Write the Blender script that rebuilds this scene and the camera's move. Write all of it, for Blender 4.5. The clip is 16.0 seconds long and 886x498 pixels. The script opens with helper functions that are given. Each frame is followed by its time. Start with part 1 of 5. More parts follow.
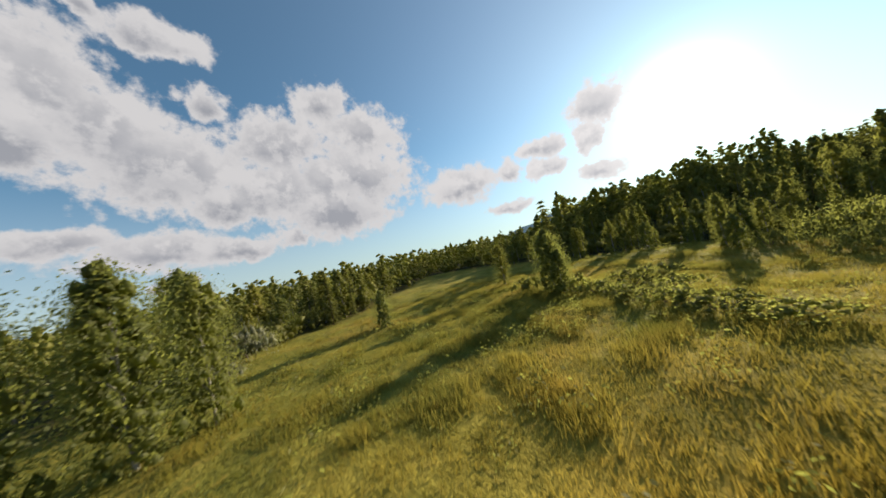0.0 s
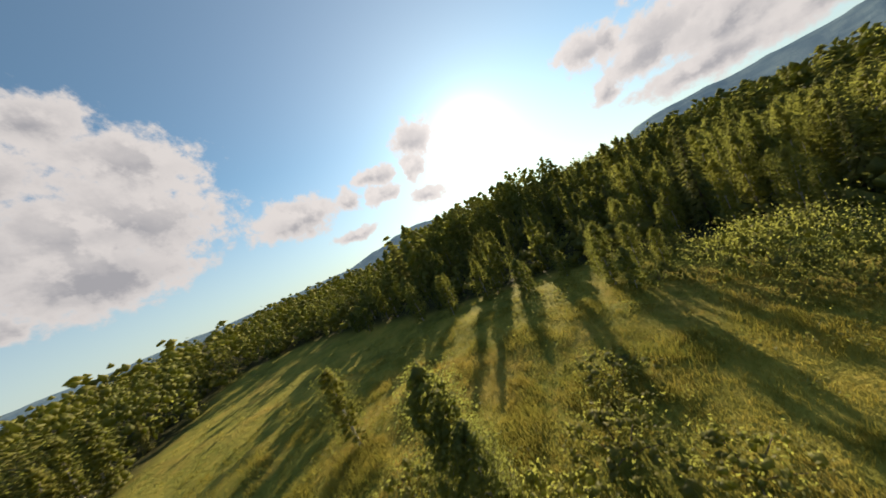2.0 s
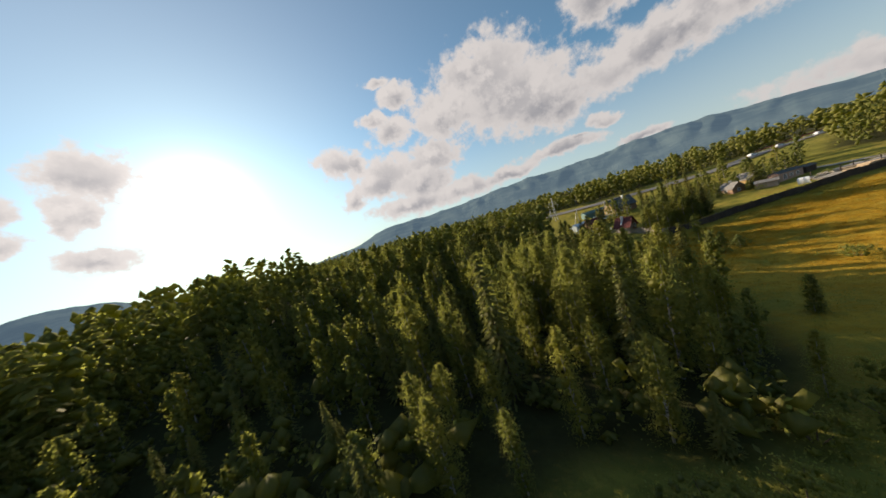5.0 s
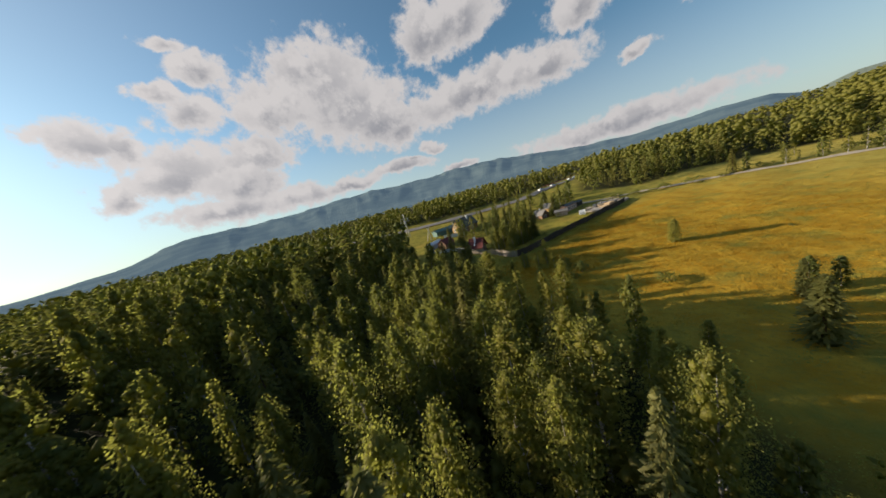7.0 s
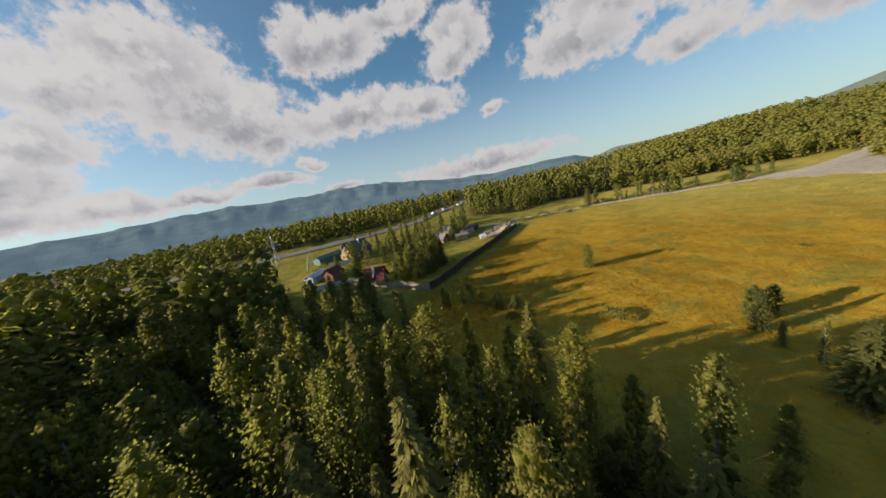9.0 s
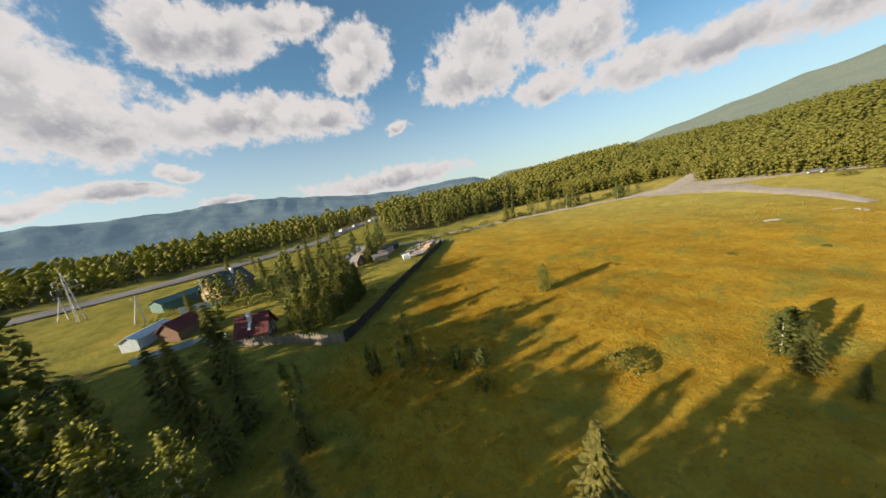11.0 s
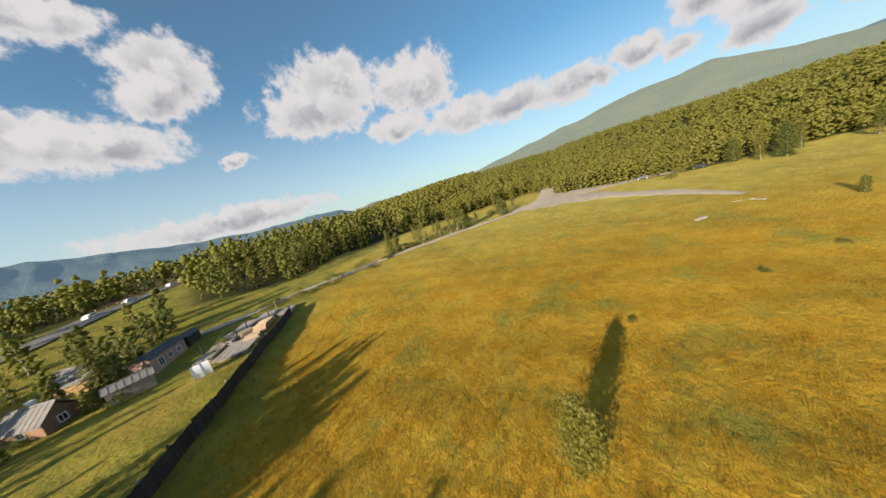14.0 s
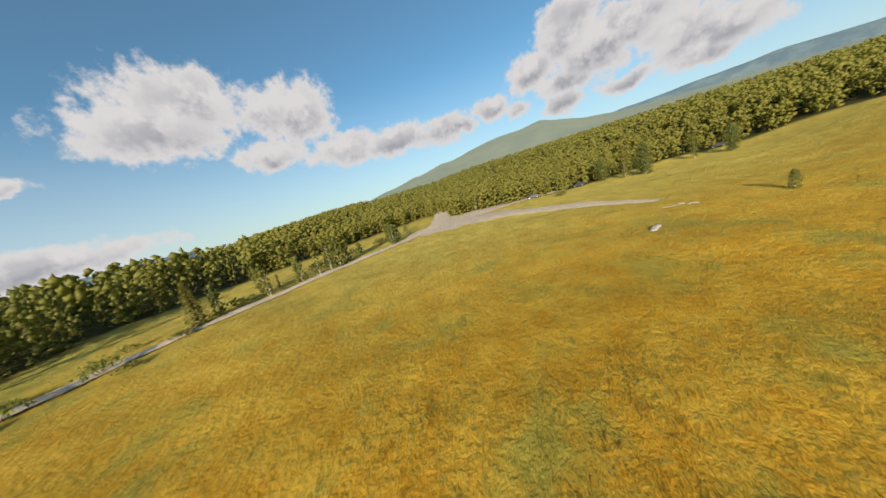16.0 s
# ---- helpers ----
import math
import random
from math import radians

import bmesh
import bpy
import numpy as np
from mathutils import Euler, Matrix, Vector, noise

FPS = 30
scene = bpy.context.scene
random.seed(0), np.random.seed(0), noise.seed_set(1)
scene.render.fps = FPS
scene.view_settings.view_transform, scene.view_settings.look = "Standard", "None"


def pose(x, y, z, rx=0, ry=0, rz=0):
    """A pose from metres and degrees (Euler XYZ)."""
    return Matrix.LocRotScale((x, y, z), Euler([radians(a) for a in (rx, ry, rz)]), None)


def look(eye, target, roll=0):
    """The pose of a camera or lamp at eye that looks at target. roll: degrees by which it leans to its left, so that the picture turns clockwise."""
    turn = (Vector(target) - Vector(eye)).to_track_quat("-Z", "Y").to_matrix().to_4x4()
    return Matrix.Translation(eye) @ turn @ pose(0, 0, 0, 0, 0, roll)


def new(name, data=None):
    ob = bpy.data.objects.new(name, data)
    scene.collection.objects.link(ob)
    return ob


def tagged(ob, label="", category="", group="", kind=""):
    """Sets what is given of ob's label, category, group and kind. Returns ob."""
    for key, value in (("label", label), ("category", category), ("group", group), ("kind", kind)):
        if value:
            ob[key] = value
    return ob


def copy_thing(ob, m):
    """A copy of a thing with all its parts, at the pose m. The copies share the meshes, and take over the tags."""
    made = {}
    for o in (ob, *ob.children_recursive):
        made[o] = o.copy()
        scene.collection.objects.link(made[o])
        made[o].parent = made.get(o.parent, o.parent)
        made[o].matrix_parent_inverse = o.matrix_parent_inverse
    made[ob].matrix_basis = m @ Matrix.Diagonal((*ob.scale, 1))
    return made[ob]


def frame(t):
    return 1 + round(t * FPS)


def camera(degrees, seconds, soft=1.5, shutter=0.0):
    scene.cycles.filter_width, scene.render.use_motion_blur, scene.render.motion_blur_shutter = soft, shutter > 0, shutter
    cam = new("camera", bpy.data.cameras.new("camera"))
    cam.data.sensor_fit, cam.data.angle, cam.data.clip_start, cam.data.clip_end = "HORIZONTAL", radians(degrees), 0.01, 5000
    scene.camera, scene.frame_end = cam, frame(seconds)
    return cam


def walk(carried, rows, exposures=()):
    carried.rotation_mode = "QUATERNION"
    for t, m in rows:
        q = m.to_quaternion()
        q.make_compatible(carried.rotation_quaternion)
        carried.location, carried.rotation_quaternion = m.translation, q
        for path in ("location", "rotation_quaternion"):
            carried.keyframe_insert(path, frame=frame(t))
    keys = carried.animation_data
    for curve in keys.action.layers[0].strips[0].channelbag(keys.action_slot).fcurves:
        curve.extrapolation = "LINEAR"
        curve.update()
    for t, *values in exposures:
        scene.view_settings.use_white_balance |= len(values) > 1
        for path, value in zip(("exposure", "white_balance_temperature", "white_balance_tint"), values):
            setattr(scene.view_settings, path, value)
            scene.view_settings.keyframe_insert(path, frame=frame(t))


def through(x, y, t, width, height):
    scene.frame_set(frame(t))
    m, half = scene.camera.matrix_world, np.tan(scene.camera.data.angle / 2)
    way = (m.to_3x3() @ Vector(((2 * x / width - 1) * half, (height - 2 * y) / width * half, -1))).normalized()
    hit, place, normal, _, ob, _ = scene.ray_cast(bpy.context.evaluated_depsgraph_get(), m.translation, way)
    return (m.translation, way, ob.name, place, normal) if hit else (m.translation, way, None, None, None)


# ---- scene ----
cam = camera(116.96, 16.0, soft=1.6, shutter=0.18)
PATH = [
    (0.0, pose(35.62, -24.66, 9.56, 92.27, 13.03, 110.50)),
    (0.5, pose(31.23, -25.42, 10.73, 91.61, 18.54, 104.90)),
    (1.0, pose(27.64, -25.57, 11.80, 90.38, 22.44, 96.95)),
    (1.5, pose(24.11, -24.90, 12.73, 88.74, 24.17, 87.84)),
    (2.0, pose(20.86, -23.73, 13.74, 87.18, 24.30, 78.33)),
    (2.5, pose(17.47, -22.27, 14.33, 86.44, 23.10, 68.55)),
    (3.0, pose(14.29, -20.44, 14.87, 86.78, 21.07, 59.48)),
    (3.5, pose(11.31, -18.23, 15.36, 87.08, 19.22, 50.89)),
    (4.0, pose(8.72, -15.85, 16.03, 87.41, 17.83, 42.78)),
    (4.2, pose(7.75, -14.81, 16.32, 87.45, 17.52, 39.54)),
    (6.3, pose(0.00, -0.00, 19.00, 80.97, 15.86, 4.14)),
    (6.5, pose(-0.41, 1.55, 19.26, 80.36, 15.57, 0.89)),
    (7.0, pose(-1.23, 5.49, 19.78, 79.08, 14.58, -6.90)),
    (7.5, pose(-1.60, 9.64, 19.96, 78.81, 13.49, -14.10)),
    (8.0, pose(-1.24, 13.91, 19.75, 78.22, 12.55, -20.42)),
    (8.5, pose(-0.88, 17.92, 19.49, 78.15, 11.85, -25.91)),
    (9.0, pose(-0.41, 21.70, 19.20, 78.38, 11.37, -30.75)),
    (9.2, pose(0.00, 23.25, 19.07, 78.35, 11.04, -32.48)),
    (11.3, pose(7.96, 37.86, 17.86, 78.94, 10.79, -52.90)),
    (11.5, pose(9.25, 39.38, 17.60, 79.51, 11.08, -55.00)),
    (12.0, pose(12.92, 43.04, 17.33, 79.17, 11.47, -59.68)),
    (12.5, pose(17.18, 46.30, 17.27, 79.24, 12.17, -64.14)),
    (13.0, pose(22.18, 49.10, 17.16, 79.05, 13.06, -68.38)),
    (13.5, pose(27.70, 51.51, 16.84, 78.67, 13.86, -72.71)),
    (14.0, pose(33.36, 53.33, 16.36, 78.45, 14.54, -77.29)),
    (14.5, pose(39.54, 54.62, 15.78, 78.01, 15.21, -82.40)),
    (15.0, pose(45.68, 55.32, 15.02, 78.38, 15.57, -88.04)),
    (15.5, pose(52.60, 54.86, 13.63, 78.75, 15.64, -94.14)),
    (16.0, pose(59.25, 53.64, 12.18, 78.83, 15.40, -100.30)),
]
walk(cam, PATH, exposures=[(0.0, 1.02, 6500, 10), (2.0, 1.06, 6850, 12), (4.0, 1.05, 6950, 13), (6.3, 0.86, 6700, 11), (8.5, 0.86, 6550, 11), (11.5, 1.19, 6750, 11), (14.0, 1.19, 6600, 11), (16.0, 1.12, 6600, 10)])

# ---- world: sky with broken cumulus, low sun ----
SUN_AZ, SUN_EL = -65.5, 15.0
SUN_DIR = Vector((math.sin(radians(SUN_AZ)) * math.cos(radians(SUN_EL)), math.cos(radians(SUN_AZ)) * math.cos(radians(SUN_EL)), math.sin(radians(SUN_EL))))
CLOUDS = [  # azimuth, elevation, half width, half height in degrees
    [(-42.3, 17.7, 4.5, 2.8), (-36.2, 12.3, 6.6, 3.1), (-34.0, 23.5, 2.7, 1.2), (-27.6, 26.0, 4.1, 1.8), (-30.1, 6.7, 8.5, 2.3), (-23.6, 14.4, 6.0, 4.3), (-20.0, 6.4, 7.6, 2.2), (-10.3, 6.6, 7.2, 1.1), (0.7, 7.6, 7.7, 1.3), (8.5, 9.8, 1.9, 0.9)],
    [(-164.1, 30.5, 6.4, 8.8), (-159.1, 27.4, 7.9, 6.1), (-153.0, 22.3, 11.0, 7.1), (-166.0, 24.2, 4.2, 4.3), (-152.1, 38.5, 7.4, 2.5), (-159.1, 39.8, 2.1, 1.4), (-146.6, 31.5, 3.5, 2.7)],
    [(-129.0, 32.3, 6.4, 3.4), (-136.6, 26.2, 10.4, 5.5), (-121.4, 27.1, 9.0, 5.3), (-125.6, 19.4, 14.0, 7.3), (-140.0, 18.7, 10.6, 5.7), (-129.1, 13.3, 11.4, 4.8), (-147.0, 16.3, 6.1, 3.2), (-102.8, 13.9, 8.6, 3.8), (-92.5, 14.4, 2.7, 2.1)],
    [(-164.5, 12.7, 5.7, 1.9), (-155.9, 10.6, 8.7, 2.9), (-145.8, 9.6, 7.0, 2.4), (-137.5, 9.7, 2.8, 1.9), (-154.2, 5.8, 3.0, 1.3)],
    [(-75.8, 19.9, 4.8, 3.3), (-78.3, 15.2, 2.4, 2.7), (-85.9, 16.6, 4.4, 1.9), (-85.8, 12.8, 3.9, 2.0), (-77.4, 9.3, 3.7, 1.7), (-94.2, 7.5, 4.3, 1.5)],
    [(-30.6, 28.8, 2.8, 1.0), (-27.9, 26.4, 4.3, 2.1), (-33.2, 23.3, 2.9, 1.5), (-31.0, 21.0, 4.8, 2.6), (-39.0, 17.6, 2.4, 2.1), (-41.9, 11.0, 2.5, 2.4), (-33.8, 14.2, 6.0, 3.5), (-27.2, 11.2, 7.0, 4.8)],
    [(-10.2, 24.5, 10.4, 6.0), (-18.9, 21.0, 8.3, 4.5), (-5.5, 19.2, 12.3, 6.0), (-0.4, 15.7, 9.1, 4.6), (-13.5, 26.8, 4.9, 2.8)],
    [(11.4, 27.3, 6.5, 4.8), (17.7, 27.4, 7.5, 4.1), (27.9, 29.8, 7.4, 2.5), (18.3, 17.2, 14.5, 3.7), (10.0, 16.3, 5.6, 3.2), (29.8, 16.9, 7.4, 2.9), (38.7, 25.4, 6.4, 4.5), (35.9, 22.4, 4.0, 3.2)],
    [(62.0, 22.9, 9.4, 5.2), (58.8, 19.1, 9.6, 4.0), (76.4, 20.4, 8.6, 4.7), (72.2, 14.3, 6.2, 2.3), (85.0, 13.0, 7.0, 3.0), (94.7, 12.5, 8.5, 2.7), (103.5, 11.7, 4.9, 2.7), (43.1, 13.8, 2.8, 1.0)],
    [(7.6, 10.4, 1.9, 0.9), (4.0, 8.5, 2.2, 0.6), (11.9, 5.3, 3.2, 0.8), (39.6, 4.4, 15.9, 2.4)],
    [(131.1, 14.5, 6.8, 3.4), (129.0, 21.5, 5.4, 2.6), (137.3, 16.0, 7.7, 3.2), (144.7, 10.7, 6.8, 3.0), (126.5, 12.3, 5.1, 2.1), (143.4, 8.6, 3.8, 1.6)],
    [(107.3, 11.6, 3.2, 1.3), (113.4, 13.2, 4.2, 1.7), (118.0, 11.4, 2.6, 1.5), (121.5, 16.0, 4.4, 3.0), (126.0, 9.2, 4.2, 1.9), (127.7, 18.6, 5.4, 3.6), (134.6, 16.6, 5.4, 3.2), (141.5, 13.0, 5.6, 2.4), (148.2, 11.4, 5.0, 1.8), (135.0, 9.4, 4.4, 1.2)],
]


class Nodes:
    """Short hand for building a node tree."""

    def __init__(self, tree):
        self.tree = tree
        tree.nodes.clear()

    def add(self, kind, _out=0, **values):
        node = self.tree.nodes.new(kind)
        for key, value in values.items():
            if key in ("operation", "blend_type", "data_type", "noise_dimensions", "feature", "sky_type", "interpolation_type", "sun_disc",
                       "sun_elevation", "sun_rotation", "altitude", "air_density", "dust_density", "ozone_density", "use_clamp", "clamp_factor", "distance"):
                if key == "operation":
                    node.operation = value
                elif key == "blend_type":
                    node.blend_type = value
                elif key == "data_type":
                    node.data_type = value
                elif key == "noise_dimensions":
                    node.noise_dimensions = value
                elif key == "feature":
                    node.feature = value
                elif key == "sky_type":
                    node.sky_type = value
                elif key == "interpolation_type":
                    node.interpolation_type = value
                elif key == "sun_disc":
                    node.sun_disc = value
                elif key == "sun_elevation":
                    node.sun_elevation = value
                elif key == "sun_rotation":
                    node.sun_rotation = value
                elif key == "altitude":
                    node.altitude = value
                elif key == "air_density":
                    node.air_density = value
                elif key == "dust_density":
                    node.dust_density = value
                elif key == "ozone_density":
                    node.ozone_density = value
                elif key == "use_clamp":
                    node.use_clamp = value
            else:
                slot = int(key[1:]) if key[0] == "i" and key[1:].isdigit() else key.replace("_", " ")
                self.set(node.inputs[slot], value)
        return node

    def set(self, slot, value):
        if isinstance(value, bpy.types.Node):
            value = value.outputs[0]
        if isinstance(value, bpy.types.NodeSocket):
            self.tree.links.new(value, slot)
        elif isinstance(value, (tuple, list)) and len(value) == 3 and slot.type == "RGBA":
            slot.default_value = (*value, 1.0)
        else:
            slot.default_value = value

    def math(self, op, a, b=0.0, c=0.0):
        return self.add("ShaderNodeMath", operation=op, i0=a, i1=b, i2=c)

    def vec(self, op, a, b=(0, 0, 0)):
        return self.add("ShaderNodeVectorMath", operation=op, i0=a, i1=b)

    def ramp(self, x, lo, hi, to_lo=0.0, to_hi=1.0):
        return self.add("ShaderNodeMapRange", interpolation_type="SMOOTHSTEP", Value=x, From_Min=lo, From_Max=hi, To_Min=to_lo, To_Max=to_hi)

    def mix(self, fac, a, b, blend="MIX"):
        node = self.tree.nodes.new("ShaderNodeMix")
        node.data_type, node.blend_type = "RGBA", blend
        self.set(node.inputs[0], fac)
        self.set(node.inputs[6], a)
        self.set(node.inputs[7], b)
        return node.outputs[2]

    def noise(self, vector, scale, detail=3.0, rough=0.55, distort=0.0):
        return self.add("ShaderNodeTexNoise", Vector=vector, Scale=scale, Detail=detail, Roughness=rough, Distortion=distort).outputs[0]


def build_world():
    world = bpy.data.worlds.new("sky")
    scene.world = world
    world.use_nodes = True
    n = Nodes(world.node_tree)
    way = n.add("ShaderNodeTexCoord").outputs["Generated"]
    xyz = n.add("ShaderNodeSeparateXYZ", Vector=way)
    az = n.math("MULTIPLY", n.math("ARCTAN2", xyz.outputs[0], xyz.outputs[1]), 57.29578)
    el = n.math("MULTIPLY", n.math("ARCSINE", xyz.outputs[2]), 57.29578)
    sky = n.add("ShaderNodeTexSky", sky_type="NISHITA", sun_disc=False, sun_elevation=radians(SUN_EL), sun_rotation=radians(SUN_AZ),
                altitude=400.0, air_density=1.0, dust_density=0.35, ozone_density=1.6)
    # ragged cloud edges: the directions are shaken by noise before the puffs are laid down
    rough = n.add("ShaderNodeTexNoise", Vector=way, Scale=9.0, Detail=6.0, Roughness=0.62).outputs[1]
    shake = n.vec("MULTIPLY", n.vec("SUBTRACT", rough, (0.5, 0.5, 0.5)), (7.0, 4.5, 0.0))
    spot = n.vec("ADD", n.add("ShaderNodeCombineXYZ", X=az, Y=el), shake)
    total, lift, weight = None, 0.0, 0.05
    for bank in CLOUDS:
        for a, e, w, h in bank:
            gone = n.vec("MULTIPLY", n.vec("SUBTRACT", spot, (a, e, 0)), (1 / w, 1 / h, 0))
            puff = n.math("SUBTRACT", 1.15, n.vec("LENGTH", gone).outputs[1])
            share = n.math("MAXIMUM", puff, 0.0)
            lift = n.math("MULTIPLY_ADD", share, n.vec("DOT_PRODUCT", gone, (0, 1, 0)).outputs[1], lift)
            weight = n.math("ADD", share, weight)
            total = puff if total is None else n.add("ShaderNodeMath", operation="SMOOTH_MAX", i0=total, i1=puff, i2=0.25)
    lift = n.math("DIVIDE", lift, weight)
    fine = n.noise(way, 26.0, 8.0, 0.62)
    body = n.math("ADD", total, n.math("MULTIPLY", n.math("SUBTRACT", fine, 0.5), 1.5))
    cover = n.ramp(body, -0.04, 0.42)
    thick = n.ramp(n.math("ADD", total, n.math("MULTIPLY", n.math("SUBTRACT", fine, 0.5), 0.9)), 0.25, 0.95)
    billow = n.ramp(n.noise(way, 9.0, 5.0, 0.55), 0.34, 0.62)
    # relief: billows are brighter on the side that faces the sun
    there = n.vec("ADD", way, tuple(SUN_DIR * 0.035 + Vector((0, 0, 0.03))))
    relief = n.math("SUBTRACT", n.noise(way, 11.0, 6.0, 0.6), n.noise(there, 11.0, 6.0, 0.6))
    relief = n.ramp(relief, 0.10, -0.10)
    under = n.ramp(n.math("ADD", lift, n.math("MULTIPLY", n.math("SUBTRACT", fine, 0.5), 0.9)), 0.35, -0.45)
    grey = n.add("ShaderNodeMath", operation="MULTIPLY", use_clamp=True, i0=thick, i1= n.math("ADD", n.math("MULTIPLY", under, 0.62), n.math("ADD", n.math("MULTIPLY", billow, 0.2), n.math("MULTIPLY", n.math("SUBTRACT", relief, 0.35), 0.6))))
    colour = n.mix(grey, CLOUD_LIT, CLOUD_SHADE)
    # glare of the bright air round the sun
    toward = n.vec("DOT_PRODUCT", way, tuple(SUN_DIR)).outputs[1]
    near = n.math("POWER", n.math("MAXIMUM", toward, 0.0), 260.0)
    wide = n.math("POWER", n.math("MAXIMUM", toward, 0.0), 9.0)
    broad = n.math("POWER", n.math("MAXIMUM", toward, 0.0), 2.5)
    aureole = n.math("ADD", n.math("MULTIPLY", near, 14.0), n.math("MULTIPLY_ADD", wide, 2.0, n.math("MULTIPLY", broad, 1.5)))
    tint = n.mix(1.0, SKY_TINT, sky, "MULTIPLY")
    tint = n.mix(n.ramp(el, -3.0, 24.0, 0.72, 0.06), tint, (5.9, 6.1, 6.4))
    air = n.mix(1.0, tint, n.mix(1.0, (1.0, 0.94, 0.90), n.add("ShaderNodeCombineXYZ", X=aureole, Y=aureole, Z=aureole), "MULTIPLY"), "ADD")
    lit = n.mix(0.6, colour, n.mix(1.0, (1.0, 0.94, 0.90), n.add("ShaderNodeCombineXYZ", X=aureole, Y=aureole, Z=aureole), "MULTIPLY"), "ADD")
    back = n.add("ShaderNodeBackground", Color=n.mix(cover, air, lit), Strength=SKY_STRENGTH)
    n.add("ShaderNodeOutputWorld", Surface=back)


SKY_STRENGTH = 0.051
SKY_TINT = (0.68, 1.24, 1.38)
CLOUD_LIT, CLOUD_SHADE = (6.3, 6.15, 6.2), (3.3, 3.4, 3.75)
build_world()
sun = new("sun", bpy.data.lights.new("sun", "SUN"))
sun.data.energy, sun.data.angle, sun.data.color = 5.0, radians(0.6), (1.0, 0.845, 0.645)
sun.matrix_world = look(SUN_DIR * 300, (0, 0, 0))


# ---- materials ----
def material(name, make):
    mat = bpy.data.materials.new(name)
    mat.use_nodes = True
    n = Nodes(mat.node_tree)
    shader = make(n)
    n.add("ShaderNodeOutputMaterial", Surface=shader)
    return mat


def principled(n, colour, rough=0.85, metal=0.0, height=None, bump=0.3, dist=0.02, spec=0.3, emit=None, emit_strength=0.0):
    bs = n.add("ShaderNodeBsdfPrincipled", Base_Color=colour, Roughness=rough, Metallic=metal)
    n.set(bs.inputs["Specular IOR Level"], spec)
    if height is not None:
        n.set(bs.inputs["Normal"], n.add("ShaderNodeBump", Strength=bump, Distance=dist, Height=height).outputs[0])
    if emit is not None:
        n.set(bs.inputs["Emission Color"], emit)
        n.set(bs.inputs["Emission Strength"], emit_strength)
    return bs


def spot_of(n):
    return n.add("ShaderNodeNewGeometry").outputs["Position"]


def meadow_colour(n, place):
    """Golden flowering field in the valley, greener long grass on the slope, with stains at several scales."""
    xyz = n.add("ShaderNodeSeparateXYZ", Vector=place)
    big = n.noise(place, 0.045, 4.0, 0.6)
    mid = n.noise(place, 0.35, 4.0, 0.6)
    small = n.noise(place, 2.3, 4.0, 0.65)
    gold = n.mix(n.ramp(mid, 0.3, 0.7), (0.36, 0.20, 0.017), (0.425, 0.278, 0.033))
    gold = n.mix(n.ramp(small, 0.45, 0.75), gold, (0.24, 0.195, 0.034))
    green = n.mix(n.ramp(mid, 0.3, 0.7), (0.15, 0.16, 0.03), (0.255, 0.232, 0.045))
    green = n.mix(n.ramp(small, 0.5, 0.8), green, (0.335, 0.25, 0.05))
    worn = n.noise(place, 0.13, 5.0, 0.65)
    green = n.mix(n.math("MULTIPLY", n.ramp(worn, 0.52, 0.68), 0.5), green, (0.36, 0.25, 0.06))
    green = n.mix(n.math("MULTIPLY", n.ramp(worn, 0.46, 0.3), 0.7), green, (0.075, 0.09, 0.022))
    gold = n.mix(n.math("MULTIPLY", n.ramp(worn, 0.5, 0.32), 0.72), gold, (0.19, 0.20, 0.04))
    west = n.math("ADD", n.math("MULTIPLY", xyz.outputs[0], 0.03), n.math("MULTIPLY", xyz.outputs[1], 0.02))
    share = n.ramp(n.math("ADD", west, n.math("MULTIPLY", n.math("SUBTRACT", big, 0.5), 2.2)), 0.2, 1.5)
    # mown, greener gardens behind the fence
    inside = n.math("SUBTRACT", n.math("SUBTRACT", xyz.outputs[1], 60.3), n.math("MULTIPLY", xyz.outputs[0], 0.495))
    inside = n.math("ADD", inside, n.math("ADD", n.math("MULTIPLY", n.math("SUBTRACT", mid, 0.5), 9.0), n.math("MULTIPLY", n.math("SUBTRACT", big, 0.5), 14.0)))
    share = n.math("MULTIPLY", share, n.ramp(inside, -9.0, 2.0, 1.0, 0.12))
    east = n.math("MULTIPLY", n.ramp(xyz.outputs[0], 70.0, 125.0), 0.5)
    share = n.math("SUBTRACT", share, east)
    # far field lightened eastward: front sun and haze painted into the grass colour
    far_light = n.math("MULTIPLY", n.ramp(xyz.outputs[0], 72.0, 140.0), n.ramp(mid, 0.25, 0.7, 0.35, 0.85))
    return n.mix(far_light, n.mix(share, green, gold), (0.44, 0.37, 0.09)), mid, small


def tree_floor_of(n):
    node = n.add("ShaderNodeAttribute")
    node.attribute_name = "litter"
    return node.outputs["Fac"]


def make_ground(n):
    """Meadow in the open, a darker floor under the trees, set by a point attribute."""
    place = spot_of(n)
    colour, mid, small = meadow_colour(n, place)
    far = n.vec("LENGTH", place).outputs[1]
    woods = n.mix(n.noise(place, 0.06, 6.0, 0.7), (0.06, 0.072, 0.025), (0.11, 0.115, 0.036))
    colour = n.mix(n.ramp(far, 300.0, 420.0), colour, woods)
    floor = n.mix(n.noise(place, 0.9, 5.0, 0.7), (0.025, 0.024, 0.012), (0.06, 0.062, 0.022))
    colour = n.mix(tree_floor_of(n), colour, floor)
    rise = n.math("ADD", n.math("MULTIPLY", n.noise(place, 1.3, 6.0, 0.7), 1.0), n.math("MULTIPLY", small, 0.5))
    return principled(n, colour, 0.95, height=rise, bump=0.8, dist=0.3, spec=0.05)


